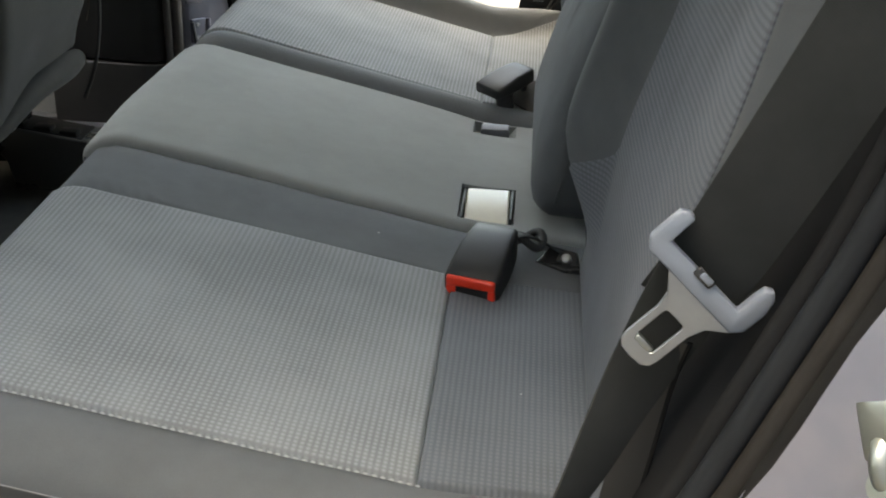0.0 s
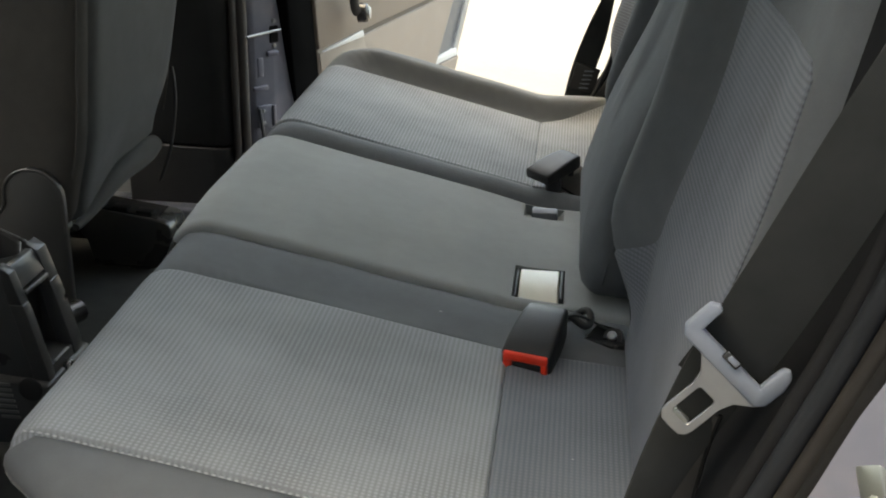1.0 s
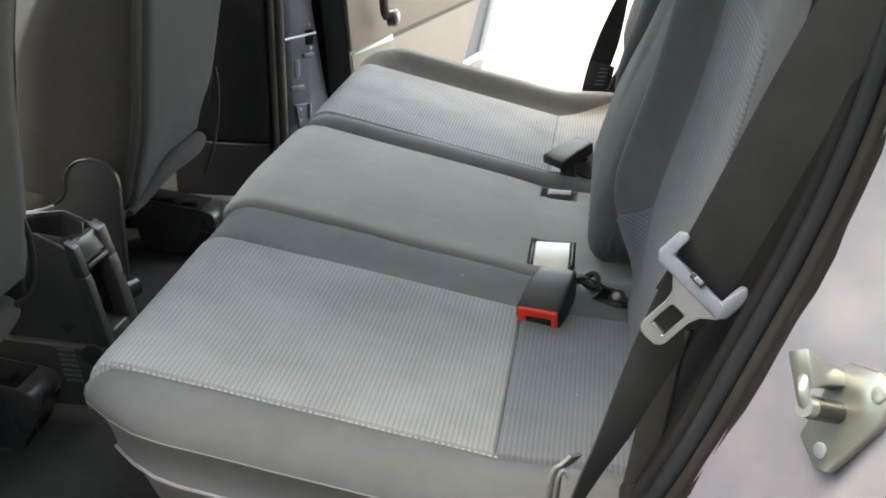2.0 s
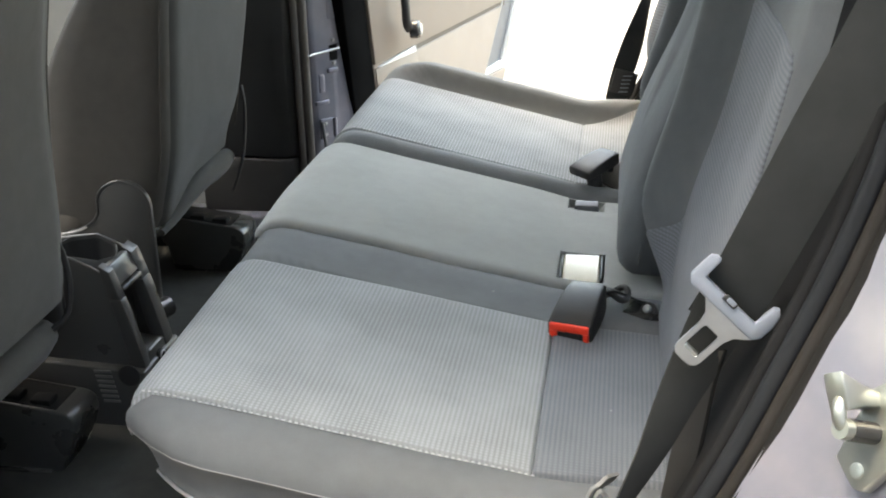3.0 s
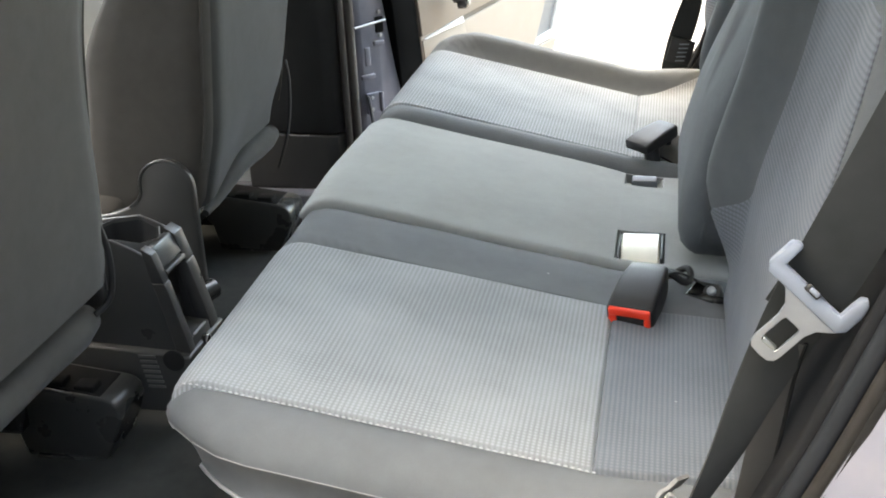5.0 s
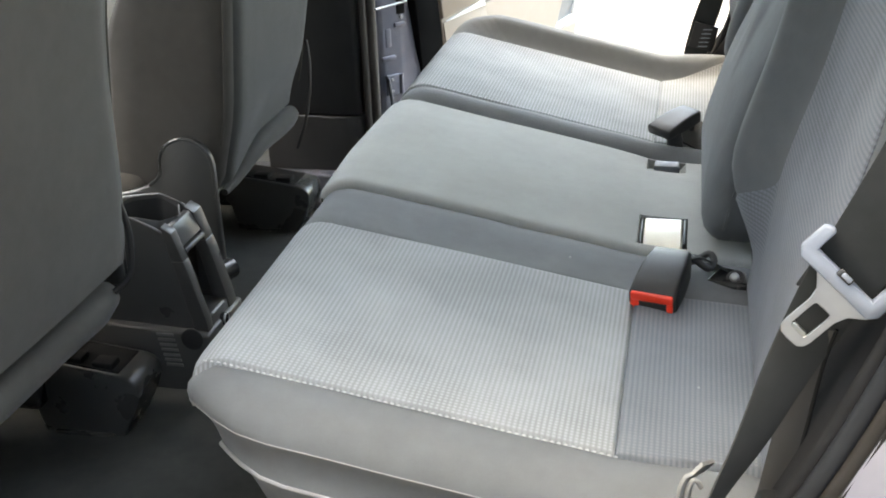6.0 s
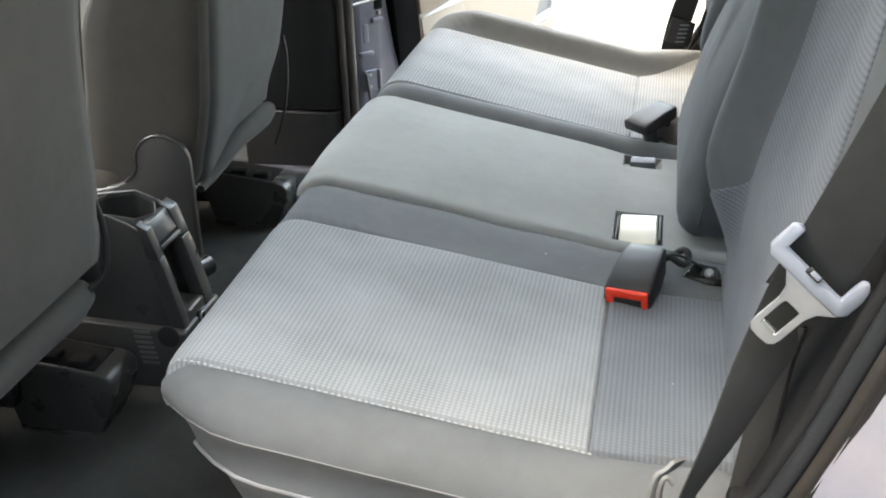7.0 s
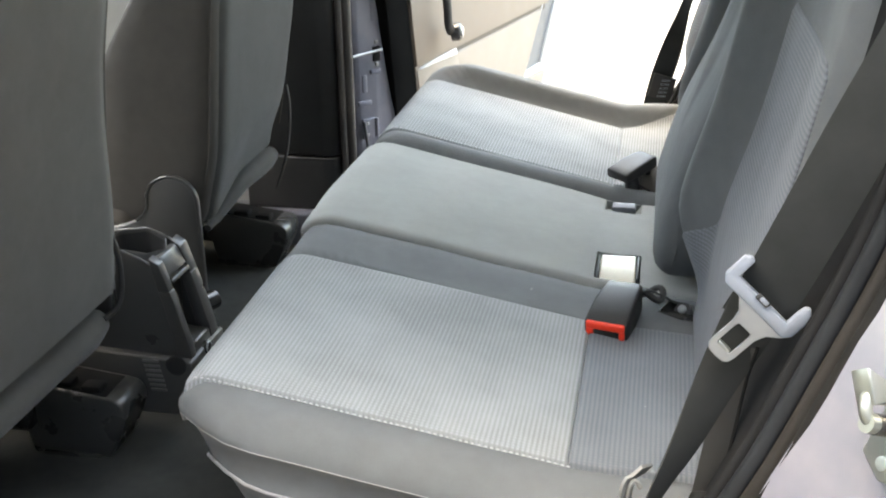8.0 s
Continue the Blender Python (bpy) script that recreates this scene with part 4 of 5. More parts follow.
def jamb_fittings():
    hole = thing("strap_socket", "dark socket in the painted jamb for the door strap", "door fitting")
    m = Matrix.Translation(jamb_point(0.045, 0.438)) @ Matrix((Vector((0.66, 0.75, 0)), Vector((0, 0, 1)), Vector((0.75, -0.66, 0)))).transposed().to_4x4()
    part("socket", move(rbox(-0.010, 0.010, -0.016, 0.016, -0.004, 0.0015, 0.002), m), "rubber", hole)
    for z in (-0.022, 0.025):
        part("screw", move(disc((0, z, 0), (0, 0, 1), 0.0045, 0.003, 12, 0.3), m), "steel", hole)
    strap = thing("door_strap", "bright steel door check strap", "door fitting")
    pts = [(-0.506, 1.376, 0.447), (-0.53, 1.342, 0.445), (-0.552, 1.308, 0.4435)]
    part("bar", tube(smooth_line(pts, 5), 0.0028, 8), "steel", strap)
    for z, s, w in ((0.402, 0.040, 0.026), (0.338, 0.010, 0.034)):
        b = thing("jamb_bracket", "folded steel bracket on the painted jamb", "door fitting", "jamb brackets")
        part("bracket", join(move(rbox(-w / 2, w / 2, -0.005, 0.005, -0.002, 0.005, 0.003, 3), Matrix.Translation(jamb_point(s, z)) @ Matrix((Vector((0.66, 0.75, 0)), Vector((0, 0, 1)), Vector((0.75, -0.66, 0)))).transposed().to_4x4())), "paint", b)
    h = thing("hinge", "painted lower door hinge on the jamb", "door hinge")
    mh = Matrix.Translation(jamb_point(0.02, 0.282)) @ Matrix((Vector((0.66, 0.75, 0)), Vector((0, 0, 1)), Vector((0.75, -0.66, 0)))).transposed().to_4x4()
    part("leaf", move(rbox(-0.018, 0.014, -0.022, 0.022, -0.003, 0.004, 0.003, 3), mh), "paint", h)
    part("knuckle", move(tube([(0.017, -0.020, 0.003), (0.017, 0.020, 0.003)], 0.005, 10), mh), "paint", h)
    for z in (-0.012, 0.012):
        part("bolt", move(disc((-0.006, z, 0.004), (0, 0, 1), 0.004, 0.002, 6, 0.2), mh), "steel", h)
    # pressed panels in the painted sheet
    turn = Matrix((Vector((0.66, 0.75, 0)), Vector((0, 0, 1)), Vector((0.75, -0.66, 0)))).transposed().to_4x4()
    for s, z, a, b, d in ((0.013, 0.378, 0.008, 0.020, 0.0007), (0.03, 0.225, 0.016, 0.02, 0.0008), (0.045, 0.53, 0.012, 0.025, 0.0006)):
        part("pressing", move(rbox(-a, a, -b, b, -0.008, d, 0.0045, 3), Matrix.Translation(jamb_point(s, z)) @ turn), "paint", far_mid_pillar)
    for s, z in ((0.028, 0.19), (0.03, 0.24)):
        part("hole", move(disc((0, 0, -0.001), (0, 0, 1), 0.006, 0.002, 14, 0.2), Matrix.Translation(jamb_point(s, z)) @ turn), "rubber", far_mid_pillar, "dark hole in the jamb")
    w = thing("cable", "thin cable with bright clips at the jamb's foot", "cable")
    part("sheath", tube(smooth_line([jamb_point(0.002, 0.30, 0.008), jamb_point(0.006, 0.25, 0.012), jamb_point(0.01, 0.2, 0.01), jamb_point(0.02, 0.15, 0.012)], 5), 0.0035, 7), "silver", w)


jamb_fittings()


# ---- the far door, standing open ----
def rear_door(sgn, name):
    D0 = Vector((-0.47, MIDY + sgn * (1.48 - MIDY), 0))
    u = Vector((0.235, sgn * 0.972, 0)).normalized()
    n = Vector((abs(u.y), -sgn * u.x, 0))  # towards the rear seat
    m = Matrix((u, Vector((0, 0, 1)), n)).transposed().to_4x4()
    m = Matrix.Translation(D0) @ m        # local: s along, height, out
    t = thing(name, "open rear car door with beige inner panel", "car door", kind="structure")

    def panel_edge(z):
        return 0.703 + 0.835 * (z - 0.217)

    def band_edge(z):
        return 0.845 + 0.74 * (z - 0.22)

    def rim_edge(z):
        return 0.849 + 0.73 * (z - 0.168)

    def front_edge(z):
        return 0.0157 - 0.174 * (z - 0.371)

    def black_edge(z):
        return -0.088 - 0.145 * (z - 0.371)

    def strip(inner, outer, z0, z1, n=6):
        zz = [z0 + (z1 - z0) * k / n for k in range(n + 1)]
        return [(inner(z), z) for z in zz] + [(outer(z), z) for z in reversed(zz)]
    # outer shell, and the painted edge that shows beyond the panel
    part("shell", move(prism(strip(lambda z: 0.0, lambda z: rim_edge(z) - 0.004, 0.06, 0.6), -0.09, -0.018, "z", 0.004), m), "silver", t, "silver-grey painted door shell")
    part("edge_band", move(prism(strip(lambda z: panel_edge(z) - 0.03, lambda z: band_edge(z) + 0.004, 0.16, 0.6), -0.02, -0.006, "z", 0.002), m), "silver", t, "blue-grey painted door edge")
    part("outer_rim", move(prism(strip(band_edge, rim_edge, 0.08, 0.6), -0.025, 0.0, "z", 0.003), m), "rim", t, "pale outer rim of the door")
    part("panel_lip", move(prism(strip(lambda z: panel_edge(z) - 0.001, lambda z: panel_edge(z) + 0.0045, 0.218, 0.6), -0.006, 0.004, "z", 0.001), m), "pale", t, "pale lip along the panel")
    part("lower_lip", move(prism([(0.682, 0.209), (0.705, 0.224), (0.856, 0.224), (0.872, 0.202)], -0.012, 0.004, "z", 0.002), m), "pale", t, "pale lower lip of the door edge")
    # inner panel: lower field, groove, upper field standing proud
    lower = [(front_edge(0.08), 0.08), (front_edge(0.3875), 0.3875), (0.226, 0.3875), (0.230, 0.373), (panel_edge(0.380), 0.380), (panel_edge(0.30), 0.30), (panel_edge(0.206), 0.206), (0.874, 0.2), (0.785, 0.08)]
    part("lower_panel", move(prism(lower, -0.02, 0.006, "z", 0.003), m), "beige", t, "beige lower door panel")
    upper = [(front_edge(0.386), 0.386), (front_edge(0.60), 0.60), (panel_edge(0.60), 0.60), (panel_edge(0.5), 0.5), (panel_edge(0.393) + 0.03, 0.393), (0.226, 0.387)]
    part("upper_panel", move(prism(upper, -0.02, 0.011, "z", 0.003), m), "beige", t, "beige upper door panel standing proud")
    # the brown stands for shade inside the groove of the beige door
    part("crease", move(prism([(0.215, 0.368), (0.215, 0.391), (0.87, 0.397), (0.87, 0.376)], -0.015, 0.002, "z"), m), "crease", t, "groove between the panels, its shade painted brown")
    part("front_seal", move(prism(strip(black_edge, lambda z: front_edge(z) + 0.002, 0.06, 0.6), -0.025, 0.004, "z", 0.004), m), "door_rubber", t, "wide black rubber front edge")
    # door pocket: a bowed face under a pale wedge
    face = [(front_edge(0.376) + 0.004, 0.377), (0.231, 0.3725), (0.240, 0.362), (0.247, 0.350), (0.251, 0.341), (0.255, 0.325), (0.256, 0.30), (0.25, 0.24), (front_edge(0.24) + 0.004, 0.24)]
    part("pocket_face", move(prism(face, 0.0, 0.0085, "z", 0.0015), m), "beige", t, "beige pocket face")
    part("pocket_rim", move(prism([(0.029, 0.3775), (0.05, 0.3795), (0.224, 0.3875), (0.2315, 0.3725)], 0.004, 0.0125, "z", 0.0012), m), "pale", t, "pale grey wedge at the pocket's tip")
    # unseen window above the belt line: frame and tinted pane, added to dim skylight
    top = [(0.03, 0.60), (0.10, 1.16), (0.78, 1.20), (0.98, 1.10), (1.02, 0.60)]
    inner = [(0.075, 0.61), (0.135, 1.115), (0.77, 1.15), (0.93, 1.07), (0.965, 0.61)]
    for i in range(4):
        part("window_frame", move(prism([top[i], top[i + 1], inner[i + 1], inner[i]], -0.06, -0.025, "z", 0.003), m), "black", t, "black window frame")
    part("pane", move(prism(inner, -0.046, -0.042, "z"), m), "glass", t, "tinted window glass", False)
    # window crank
    crank = new("window_crank")
    crank.parent = t
    crank["label"] = "black window crank with a chrome knob"
    part("arm", move(tube(smooth_line([(0.090, 0.57, 0.045), (0.091, 0.51, 0.05), (0.097, 0.465, 0.05), (0.113, 0.446, 0.05)], 5), 0.010, 8, flat=0.6), m), "black", crank)
    part("knob", move(disc((0.127, 0.444, 0.045), (0.25, 0.05, 1), 0.020, 0.022, 24, 0.3), m), "gloss_black", crank)
    part("knob_cap", move(disc((0.1325, 0.445, 0.067), (0.25, 0.05, 1), 0.012, 0.003, 24, 0.4), m), "steel", crank)
    return t


rear_door(1, "door_far")
# unseen near door, standing open; it holds back light from the front
rear_door(-1, "door_near")


# ---- front seats ----
def front_seat(inner, outer, low, label, panel_mat, panel_label):
    """A front seat seen from behind; inner and outer: its sides (y)."""
    t = thing("front_seat", label, "car seat", "front seats")
    y0, y1 = min(inner, outer), max(inner, outer)
    s = 1 if outer > inner else -1

    def bx(z):
        return -0.662 + 0.10 * (z - 0.4) + 0.01 * step(z, 0.6, 0.75) - (0.02 * (1 - step(z, 0.22, 0.40)) if s > 0 else 0.0)

    def low_lift(a, b):
        """The lower edge rises towards the door, most of it near the tunnel side."""
        if s < 0:
            return 0.0
        return 0.05 * step(a - y0, 0.0, 0.2) * (1 - step(b, 0.26, 0.44))

    def flare(a, b):
        """The door side of the far seat leans outwards with height."""
        return max(-0.010, min(0.045, 0.31 * (b - 0.41))) * step(a, (y0 + y1) / 2, y1) if s > 0 else 0.0

    # padded back: rounded shell, rear face slightly bowed
    spec = [(0.04, -0.215), (0.014, -0.208), (0.002, -0.192), (-0.002, -0.15), (0.0, -0.09), (0.0, -0.05), (0.001, -0.03), (0.005, -0.013), (0.013, -0.004), (0.028, 0.001), (0.05, 0.004), (0.08, 0.006), (0.12, 0.008), (0.16, 0.009)]
    rr = []
    for inset, d in spec:
        ring = []
        for a, b in rrect(y0, y1, low, 1.08, (0.03, 0.03, 0.1, 0.1), inset, 7, 22):
            lowcut = low_lift(a, b)
            swell = 0.02 * (1 - step(b, 0.38, 0.58)) * step((a - (y0 + y1) / 2) * -s, 0.02, 0.19) if s < 0 else 0.0
            ring.append((bx(b) + d * (1 - 0.4 * step(b, 0.48, 0.72)), a + swell + flare(a, b), b + lowcut))
        rr.append(ring)
    back = part("backrest", rings(rr), "front_cloth", t, "dark grey cloth backrest")
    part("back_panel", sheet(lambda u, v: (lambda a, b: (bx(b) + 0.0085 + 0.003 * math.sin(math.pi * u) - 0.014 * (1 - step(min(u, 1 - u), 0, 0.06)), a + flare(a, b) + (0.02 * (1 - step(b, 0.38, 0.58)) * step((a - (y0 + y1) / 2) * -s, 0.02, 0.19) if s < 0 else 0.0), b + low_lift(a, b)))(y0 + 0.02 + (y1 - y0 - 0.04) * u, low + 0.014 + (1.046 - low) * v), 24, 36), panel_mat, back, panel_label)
    for yy in (y0 + 0.006, y1 - 0.006):
        part("seam", tube([(bx(z) - 0.006, yy, z) for z in [0.33 + 0.03 * k for k in range(19)]], 0.002, 6), "front_cloth", back)
    # cushion
    spec = [(0.03, 0.0), (0.0, 0.03), (0.0, 0.10), (0.012, 0.135), (0.035, 0.15), (0.08, 0.152), (0.15, 0.15), (0.19, 0.15)]
    rr = [[(a, b, 0.16 + h * 0.85 + 0.03 * step(-a, 0.95, 1.2)) for a, b in rrect(-1.22, -0.80, y0 - 0.02, y1 + 0.02, (0.08, 0.05, 0.05, 0.08), inset, 7, 12)] for inset, h in spec]
    cushion = part("cushion", rings(rr), "front_cloth", t, "dark grey cloth seat cushion")
    part("cushion_insert", sheet(lambda u, v: (-1.15 + 0.34 * u, y0 + 0.06 + (y1 - y0 - 0.12) * v, 0.290 + 0.03 * step(1.15 - 0.34 * u, 0.95, 1.2) - 0.006 * (1 - step(min(u, 1 - u, v, 1 - v), 0, 0.05))), 16, 12), "insert", cushion, "ribbed cloth insert")
    # lower padded edge under the back
    roll_pts = [(-0.696, y0 + 0.03 + (y1 - y0 - 0.055) * k / 8, (0.240 + 0.030 * step(k / 8, 0.0, 0.6)) if s > 0 else 0.252) for k in range(9)]
    fat = [0.006, 0.009, 0.012, 0.015, 0.018, 0.020, 0.022, 0.022, 0.016]
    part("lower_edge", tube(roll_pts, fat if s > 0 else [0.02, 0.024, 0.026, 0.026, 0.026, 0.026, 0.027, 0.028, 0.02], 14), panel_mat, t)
    # hinge cover on the inner side
    hy = inner - 0.012 * s
    foot = 0.13 if s > 0 else 0.25
    arc = [(-0.734 + 0.046 * math.cos(q), 0.302 + 0.046 * math.sin(q)) for q in [math.pi * k / 12 for k in range(12)]]
    lead = [(-0.779, 0.292), (-0.787, 0.279), (-0.802, 0.268), (-0.828, 0.258), (-0.88, 0.247), (-0.915, 0.235), (-0.92, foot)] if s > 0 else [(-0.78, 0.29), (-0.78, foot)]
    outline = [(-0.688, foot)] + arc + lead
    part("hinge_cover", prism(outline, hy + 0.006 * s - 0.018 * s, hy + 0.006 * s, "y", 0.005), "console", t, "rounded grey plastic hinge cover flaring at its foot")
    part("cover_rim", tube([(x, hy - 0.0105 * s, z) for x, z in [(-0.688, 0.25)] + arc + lead[:3]], 0.0026, 6), "console", t)
    # elastic cord at the outer lower corner
    oy = outer - 0.004 * s
    edge = (lambda z: 1.193 + 0.2 * (z - 0.298)) if s > 0 else (lambda z: oy)
    part("cord", tube(smooth_line([(-0.666, edge(0.405), 0.405), (-0.660, edge(0.37), 0.37), (-0.660, edge(0.32), 0.32), (-0.668, edge(0.26), 0.26), (-0.69, edge(0.24), 0.20)], 6), 0.0035, 7), "black", t, "thin black elastic cord")
    if s < 0:
        part("cord", tube(smooth_line([(-0.670, inner + 0.006 * s, 0.385), (-0.663, inner + 0.002 * s, 0.35), (-0.661, inner + 0.004 * s, 0.31), (-0.666, inner + 0.012 * s, 0.275), (-0.678, inner + 0.035 * s, 0.262)], 6), 0.0045, 7), "black", t, "thin black elastic cord")
    # frame under the seat
    part("frame_tube", tube([(-0.80, y0 + 0.02, 0.165), (-0.80, y1 - 0.02, 0.165)], 0.012, 10), "gloss_black", t, "black steel tube")
    for yy in (y0 + 0.05, y1 - 0.05):
        part("rail", rbox(-1.25, -0.80, yy - 0.018, yy + 0.018, 0.09, 0.125, 0.004), "gloss_black", t, "black steel slide rail")
        part("hinge_arm", rbox(-0.87, -0.83, yy - 0.012, yy + 0.012, 0.12, 0.30, 0.006), "trim", t)
    return t


front_seat(0.437, 0.02, 0.288, "dark grey cloth front seat with a dark rear panel", "front_cloth", "dark grey cloth rear panel")
front_seat(0.80, 1.205, 0.237, "dark grey cloth front seat next to the far pillar", "front_back_toned", "cloth rear panel, toned for the light on it")


def rail_cover(y0, y1, x1, label):
    t = thing("rail_cover", label, "seat rail cover", "front seat rail covers")
    L = 0.17
    prof = [(x1 - L + 0.02, FLOOR - 0.01), (x1 - 0.035, FLOOR - 0.01), (x1 - 0.008, FLOOR + 0.045), (x1 - 0.001, FLOOR + 0.068), (x1 - 0.003, FLOOR + 0.082), (x1 - 0.010, FLOOR + 0.090), (x1 - 0.022, FLOOR + 0.094), (x1 - L, FLOOR + 0.113), (x1 - L - 0.005, FLOOR + 0.06), (x1 - L + 0.006, FLOOR + 0.05)]
    part("shell", prism(prof, y0, y1, "y", 0.004), "cover", t, "smooth black plastic shell")
    part("foot_flange", rbox(x1 - L + 0.035, x1 - 0.045, y0 - 0.006, y1 + 0.006, FLOOR - 0.005, FLOOR + 0.003, 0.002), "gloss_black", t)
    part("tray", prism([(x1 - L + 0.006, FLOOR + 0.108), (x1 - 0.03, FLOOR + 0.091), (x1 - 0.03, FLOOR + 0.0965), (x1 - L + 0.006, FLOOR + 0.1145)], y0 + 0.007, y1 - 0.007, "y", 0.001), "rubber", t, "dark tray on top")
    for k in range(3):
        part("slider_block", rbox(x1 - L + 0.01 + 0.045 * k, x1 - L + 0.04 + 0.045 * k, y0 + 0.01, y0 + 0.035, FLOOR + 0.102 - 0.005 * k, FLOOR + 0.117 - 0.005 * k, 0.002), "rubber", t)
    part("release_bar", tube(smooth_line([(x1 - L - 0.12, y0 - 0.03, FLOOR + 0.02), (x1 - L - 0.05, y0 - 0.015, FLOOR + 0.05), (x1 - L + 0.005, y0 + 0.01, FLOOR + 0.085)], 5), 0.012, 10), "gloss_black", t)
    return t


rail_cover(0.392, 0.47, -0.660, "black plastic cover over the end of a front seat rail")
rail_cover(1.13, 1.21, -0.655, "black plastic rail cover beside the far sill")


# ---- centre console ----
def console():
    t = thing("centre_console", "dark grey plastic centre console with a cup holder", "console")
    y0, y1 = 0.510, 0.612
    # tall housing: side walls, leaning rear end with an opening framed by two posts
    side = [(-0.95, 0.09), (-0.606, 0.09), (-0.612, 0.16), (-0.630, 0.25), (-0.648, 0.298), (-0.668, 0.310), (-0.70, 0.323), (-0.74, 0.318), (-0.95, 0.285)]
    part("side_wall", prism(side, y0, y0 + 0.006, "y", 0.002), "console", t)
    part("side_wall", prism(side, y1 - 0.006, y1, "y", 0.002), "console", t)
    lower_post = [(-0.596, 0.105), (-0.604, 0.17), (-0.622, 0.245), (-0.6265, 0.2596), (-0.645, 0.2596), (-0.641, 0.245), (-0.626, 0.17), (-0.620, 0.105)]
    upper_post = [(-0.6269, 0.2604), (-0.640, 0.303), (-0.655, 0.312), (-0.6456, 0.2604)]
    for a, w in ((y0 - 0.002, 0.018), (y1 - 0.024, 0.027)):
        for outline in (lower_post, upper_post):
            part("post", prism(outline, a, a + w, "y", 0.0012), "console", t, "raised grey edge strip")
    part("ledge", prism([(-0.655, 0.306), (-0.646, 0.306), (-0.632, 0.277), (-0.640, 0.274), (-0.67, 0.292)], y0 + 0.015, y1 - 0.023, "y", 0.0015), "console", t, "smooth panel under the cup holder")
    part("cross_bar", prism([(-0.6265, 0.2675), (-0.6285, 0.2735), (-0.640, 0.2725), (-0.639, 0.2675)], y0 + 0.015, y1 - 0.023, "y", 0.0012), "console", t)
    # black block behind the posts gives the opening its shade
    part("recess", rbox(-0.69, -0.652, y0 + 0.006, y1 - 0.006, 0.10, 0.27, 0.002), "black", t, "dark storage recess")
    part("base_panel", prism([(-0.5985, 0.105), (-0.6055, 0.168), (-0.66, 0.172), (-0.66, 0.105)], y0 + 0.014, y1 - 0.022, "y", 0.002), "console", t)
    part("clip", rbox(-0.6075, -0.6035, y0 + 0.026, y1 - 0.036, 0.1685, 0.1708, 0.0008), "pale", t, "bright clip edge")
    part("socket_ring", disc((-0.602, 0.559, 0.148), (1, 0, 0.12), 0.011, 0.006, 20, 0.2), "gloss_black", t, "small round power socket")
    part("socket_rim", tube([(-0.5958, 0.559 + 0.0085 * math.cos(k * math.pi / 8), 0.149 + 0.0085 * math.sin(k * math.pi / 8)) for k in range(16)], 0.0014, 6, True), "steel", t)
    # cup holder: rim and well
    cx, cy = -0.70, (y0 + y1) / 2
    n = 40

    def eight(q):
        return math.cos(math.pi / 8) / math.cos((q % (math.pi / 4)) - math.pi / 8)

    def rim_z(x):
        return 0.322 - 0.30 * max(0.0, x + 0.695) - 0.05 * max(0.0, -0.70 - x)
    outer = [(cx + 0.051 * eight(q) * math.cos(q), cy + 0.049 * eight(q) * math.sin(q)) for q in [2 * math.pi * k / n for k in range(n)]]
    well = lambda r: [(cx + 1.1 * r * eight(2 * math.pi * k / n) * math.cos(2 * math.pi * k / n), cy + r * eight(2 * math.pi * k / n) * math.sin(2 * math.pi * k / n)) for k in range(n)]
    rim = [[(x, y, rim_z(x) - 0.05) for x, y in outer], [(x, y, rim_z(x) - 0.002) for x, y in outer], [(cx + (x - cx) * 0.97, cy + (y - cy) * 0.96, rim_z(x)) for x, y in outer],
           [(x, y, rim_z(x)) for x, y in well(0.0462)], [(x, y, rim_z(x) - 0.006) for x, y in well(0.0455)]]
    holder = part("cup_holder", rings(rim, False), "console", t, "open cup holder with an angular rim")
    # well split from the grey rim and coloured black for the shade inside
    well_rings = [[(x, y, rim_z(x) - 0.0055) for x, y in well(0.0453)], [(x, y, 0.20) for x, y in well(0.038)], [(x, y, 0.195) for x, y in well(0.034)], [(x, y, 0.195) for x, y in well(0.01)]]
    part("well", rings(well_rings, False), "black", holder, "dark cup well")
    part("top_plate", prism([(-0.95, y0 + 0.004), (-0.748, y0 + 0.004), (-0.748, y1 - 0.004), (-0.95, y1 - 0.004)], 0.285, 0.30, "z", 0.002), "console", t)
    # lower skirt with vent slots and a round cap
    skirt = [(-0.95, 0.03), (-0.66, 0.03), (-0.62, 0.055), (-0.595, 0.105), (-0.598, 0.153), (-0.70, 0.160), (-0.95, 0.175)]
    part("skirt", prism(skirt, y0 - 0.014, y1 + 0.014, "y", 0.004), "console", t, "grey lower skirt")
    for k in range(7):
        z = 0.1515 - k * 0.0080
        x = -0.664 + 0.0015 * k
        part("vent_slat", rbox(x - 0.013, x + 0.013, y0 - 0.0155, y0 - 0.013, z - 0.0021, z + 0.0021, 0.0004), "dull_steel", t, "light grey vent slat" if k == 0 else "", False)
    part("round_cap", disc((-0.623, y0 - 0.013, 0.147), (0, -1, 0), 0.0165, 0.003, 24, 0.3), "black", t, "round black cap")
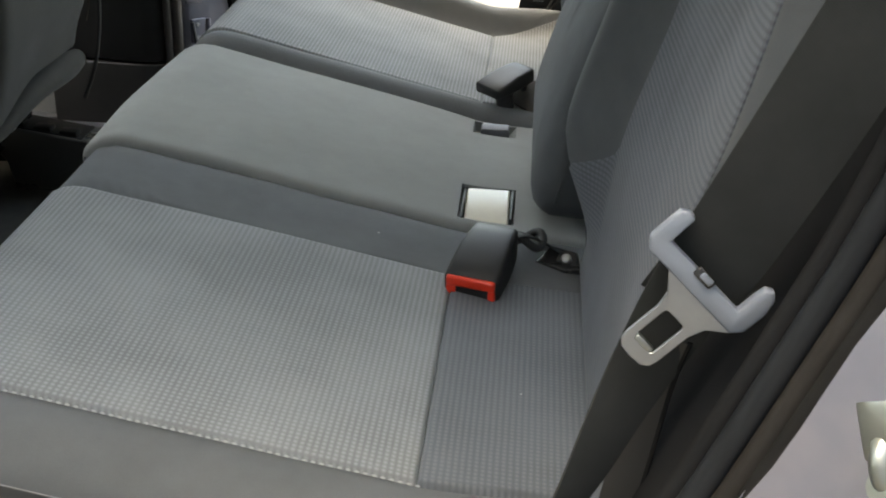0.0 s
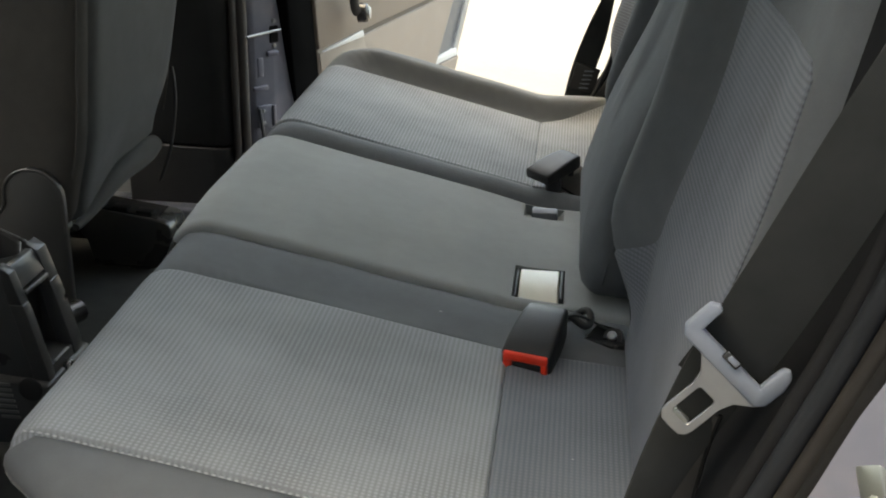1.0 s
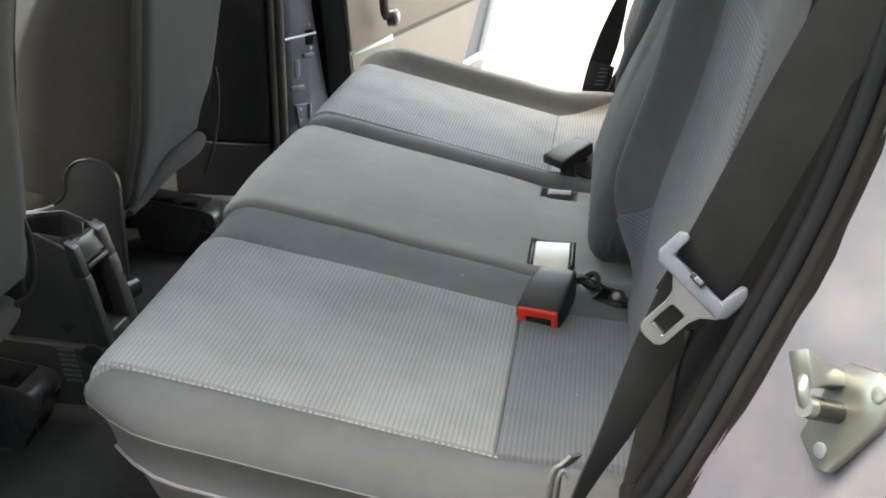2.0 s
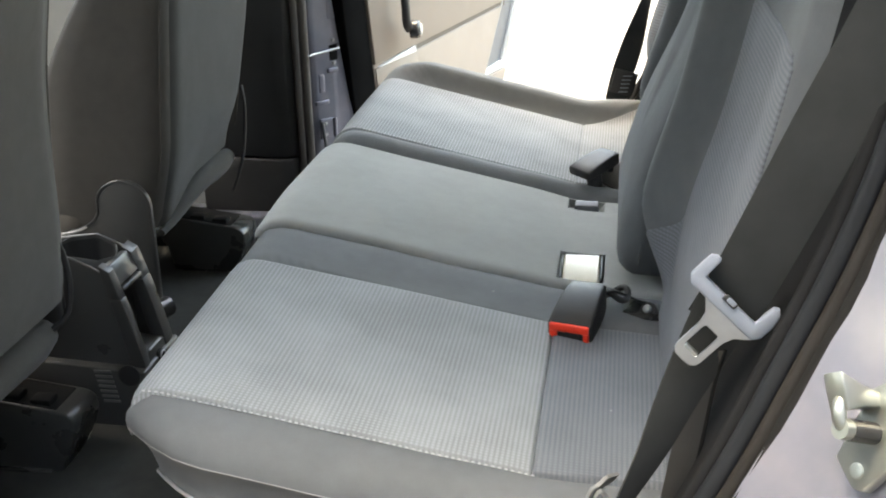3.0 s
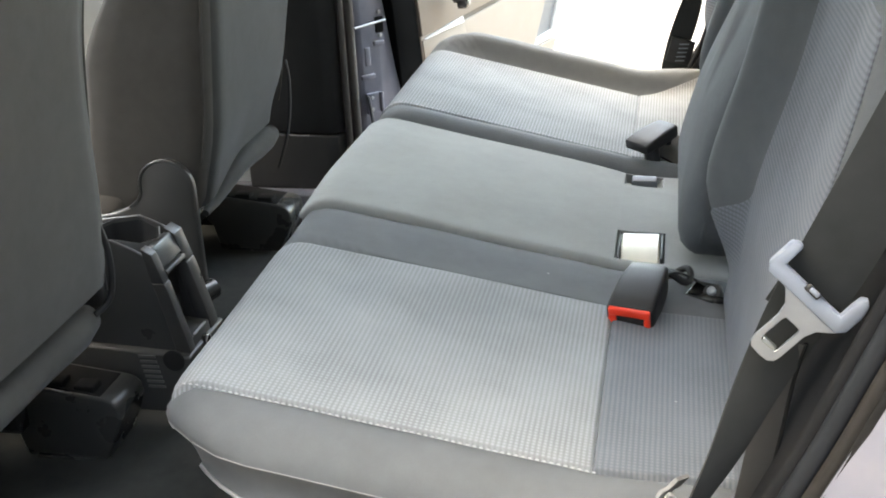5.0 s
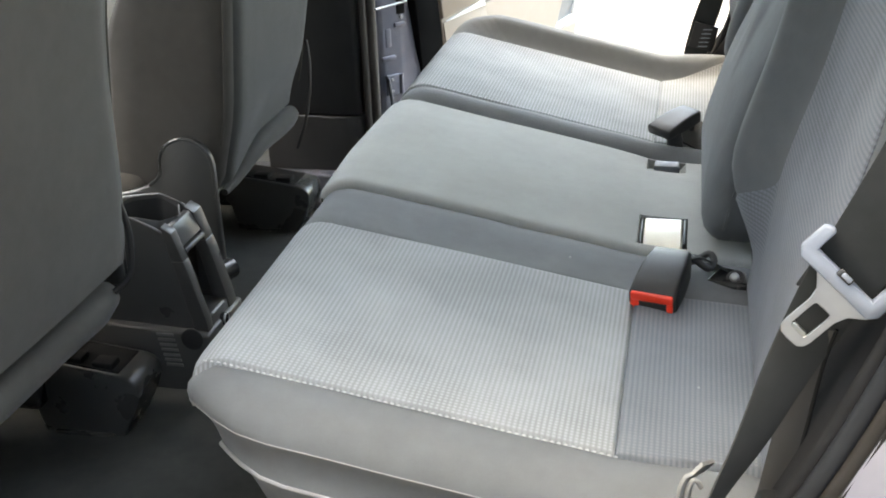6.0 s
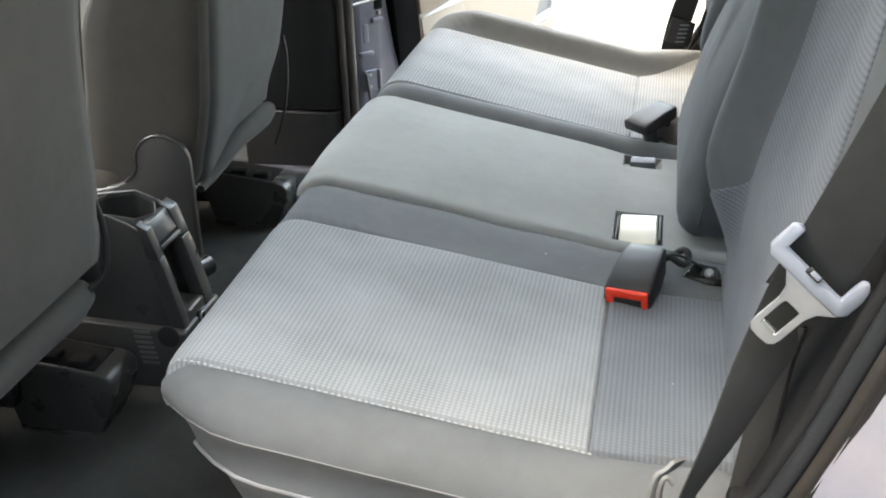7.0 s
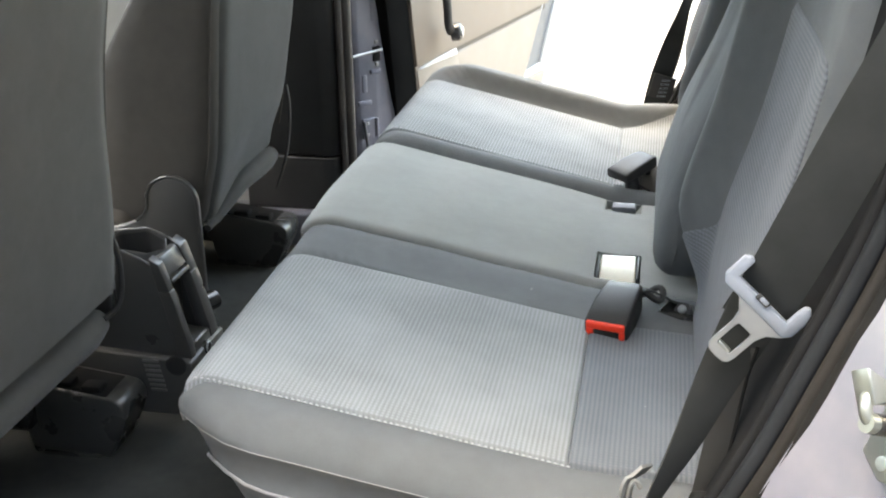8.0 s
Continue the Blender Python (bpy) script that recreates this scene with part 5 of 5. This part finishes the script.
    part("side_knob", tube([(-0.640, y1 - 0.002, 0.186), (-0.622, y1 + 0.045, 0.186)], 0.016, 18), "gloss_black", t, "black cylindrical knob")
    return t


console()


# ---- lint on the seats ----
def lint():
    bms = []
    for x, y, up, r in ((-0.077, 0.373, 0.0035, 0.0013), (-0.055, 0.395, 0.004, 0.0005), (0.07, 0.13, 0.005, 0.0007), (-0.13, 0.62, 0.012, 0.0006)):
        b = bmesh.new()
        bmesh.ops.create_icosphere(b, subdivisions=1, radius=r)
        for v in b.verts:
            v.co = Vector((x + v.co.x * 1.3, y + v.co.y, cushion_z(x, y) + up + v.co.z * 0.6))
        bms.append(b)
    return tagged(part("lint_specks", join(*bms), "pale"), "tiny pale lint specks scattered on the seat cloth", "lint", "", "stuff")


lint()


# ---- shell of the car: roof, walls ahead, behind and at the sides ----
# unseen roof, its edges stretched outwards to cut sky light at the doors
plain("roof", rbox(-1.55, 1.5, -0.25, 1.45, 1.40, 1.45, 0.0), "headliner", "grey roof lining")
# wall heights and light grey are set for the light inside the cabin
for nm, ya, yb, belt in (("wall_near", -0.2, -0.14, 0.70), ("wall_far", 1.37, 1.43, 0.86)):
    plain(nm + "_front", prism([(-1.9, -0.02), (-0.605, -0.02), (-0.605, belt), (-1.9, belt)], ya, yb, "y"), "door_grey", "closed front door below its window")
    plain(nm + "_rear", prism([(0.33, -0.02), (1.5, -0.02), (1.5, 0.66), (0.42, 0.66), (0.42, 1.41), (0.33, 1.41)], ya, yb, "y"), "door_grey", "side wall of the load space")
plain("wall_front", rbox(-1.95, -1.9, -0.2, 1.43, -0.02, 0.98, 0.0), "door_grey", "dashboard and bulkhead ahead")
plain("wall_back", rbox(1.5, 1.55, -0.2, 1.43, -0.02, 0.7, 0.0), "door_grey", "tailgate below its window")


# ---- outside ----
GROUND = -0.36


def paving(u, v):
    f = lambda q: math.copysign(abs(2 * q - 1) ** 3, q - 0.5)
    x, y = 400 * f(u), 400 * f(v)
    return (x, y, GROUND)


plain("ground", sheet(paving, 24, 24), "paving", "pale sunlit paving round the car")
# unseen wall, added to hold sky light off the near side
plain("light_block_near", rbox(-20.0, 20.0, -3.4, -3.2, GROUND, 5.3, 0.0), "plaster", "unseen wall added to block sky light on the near side")
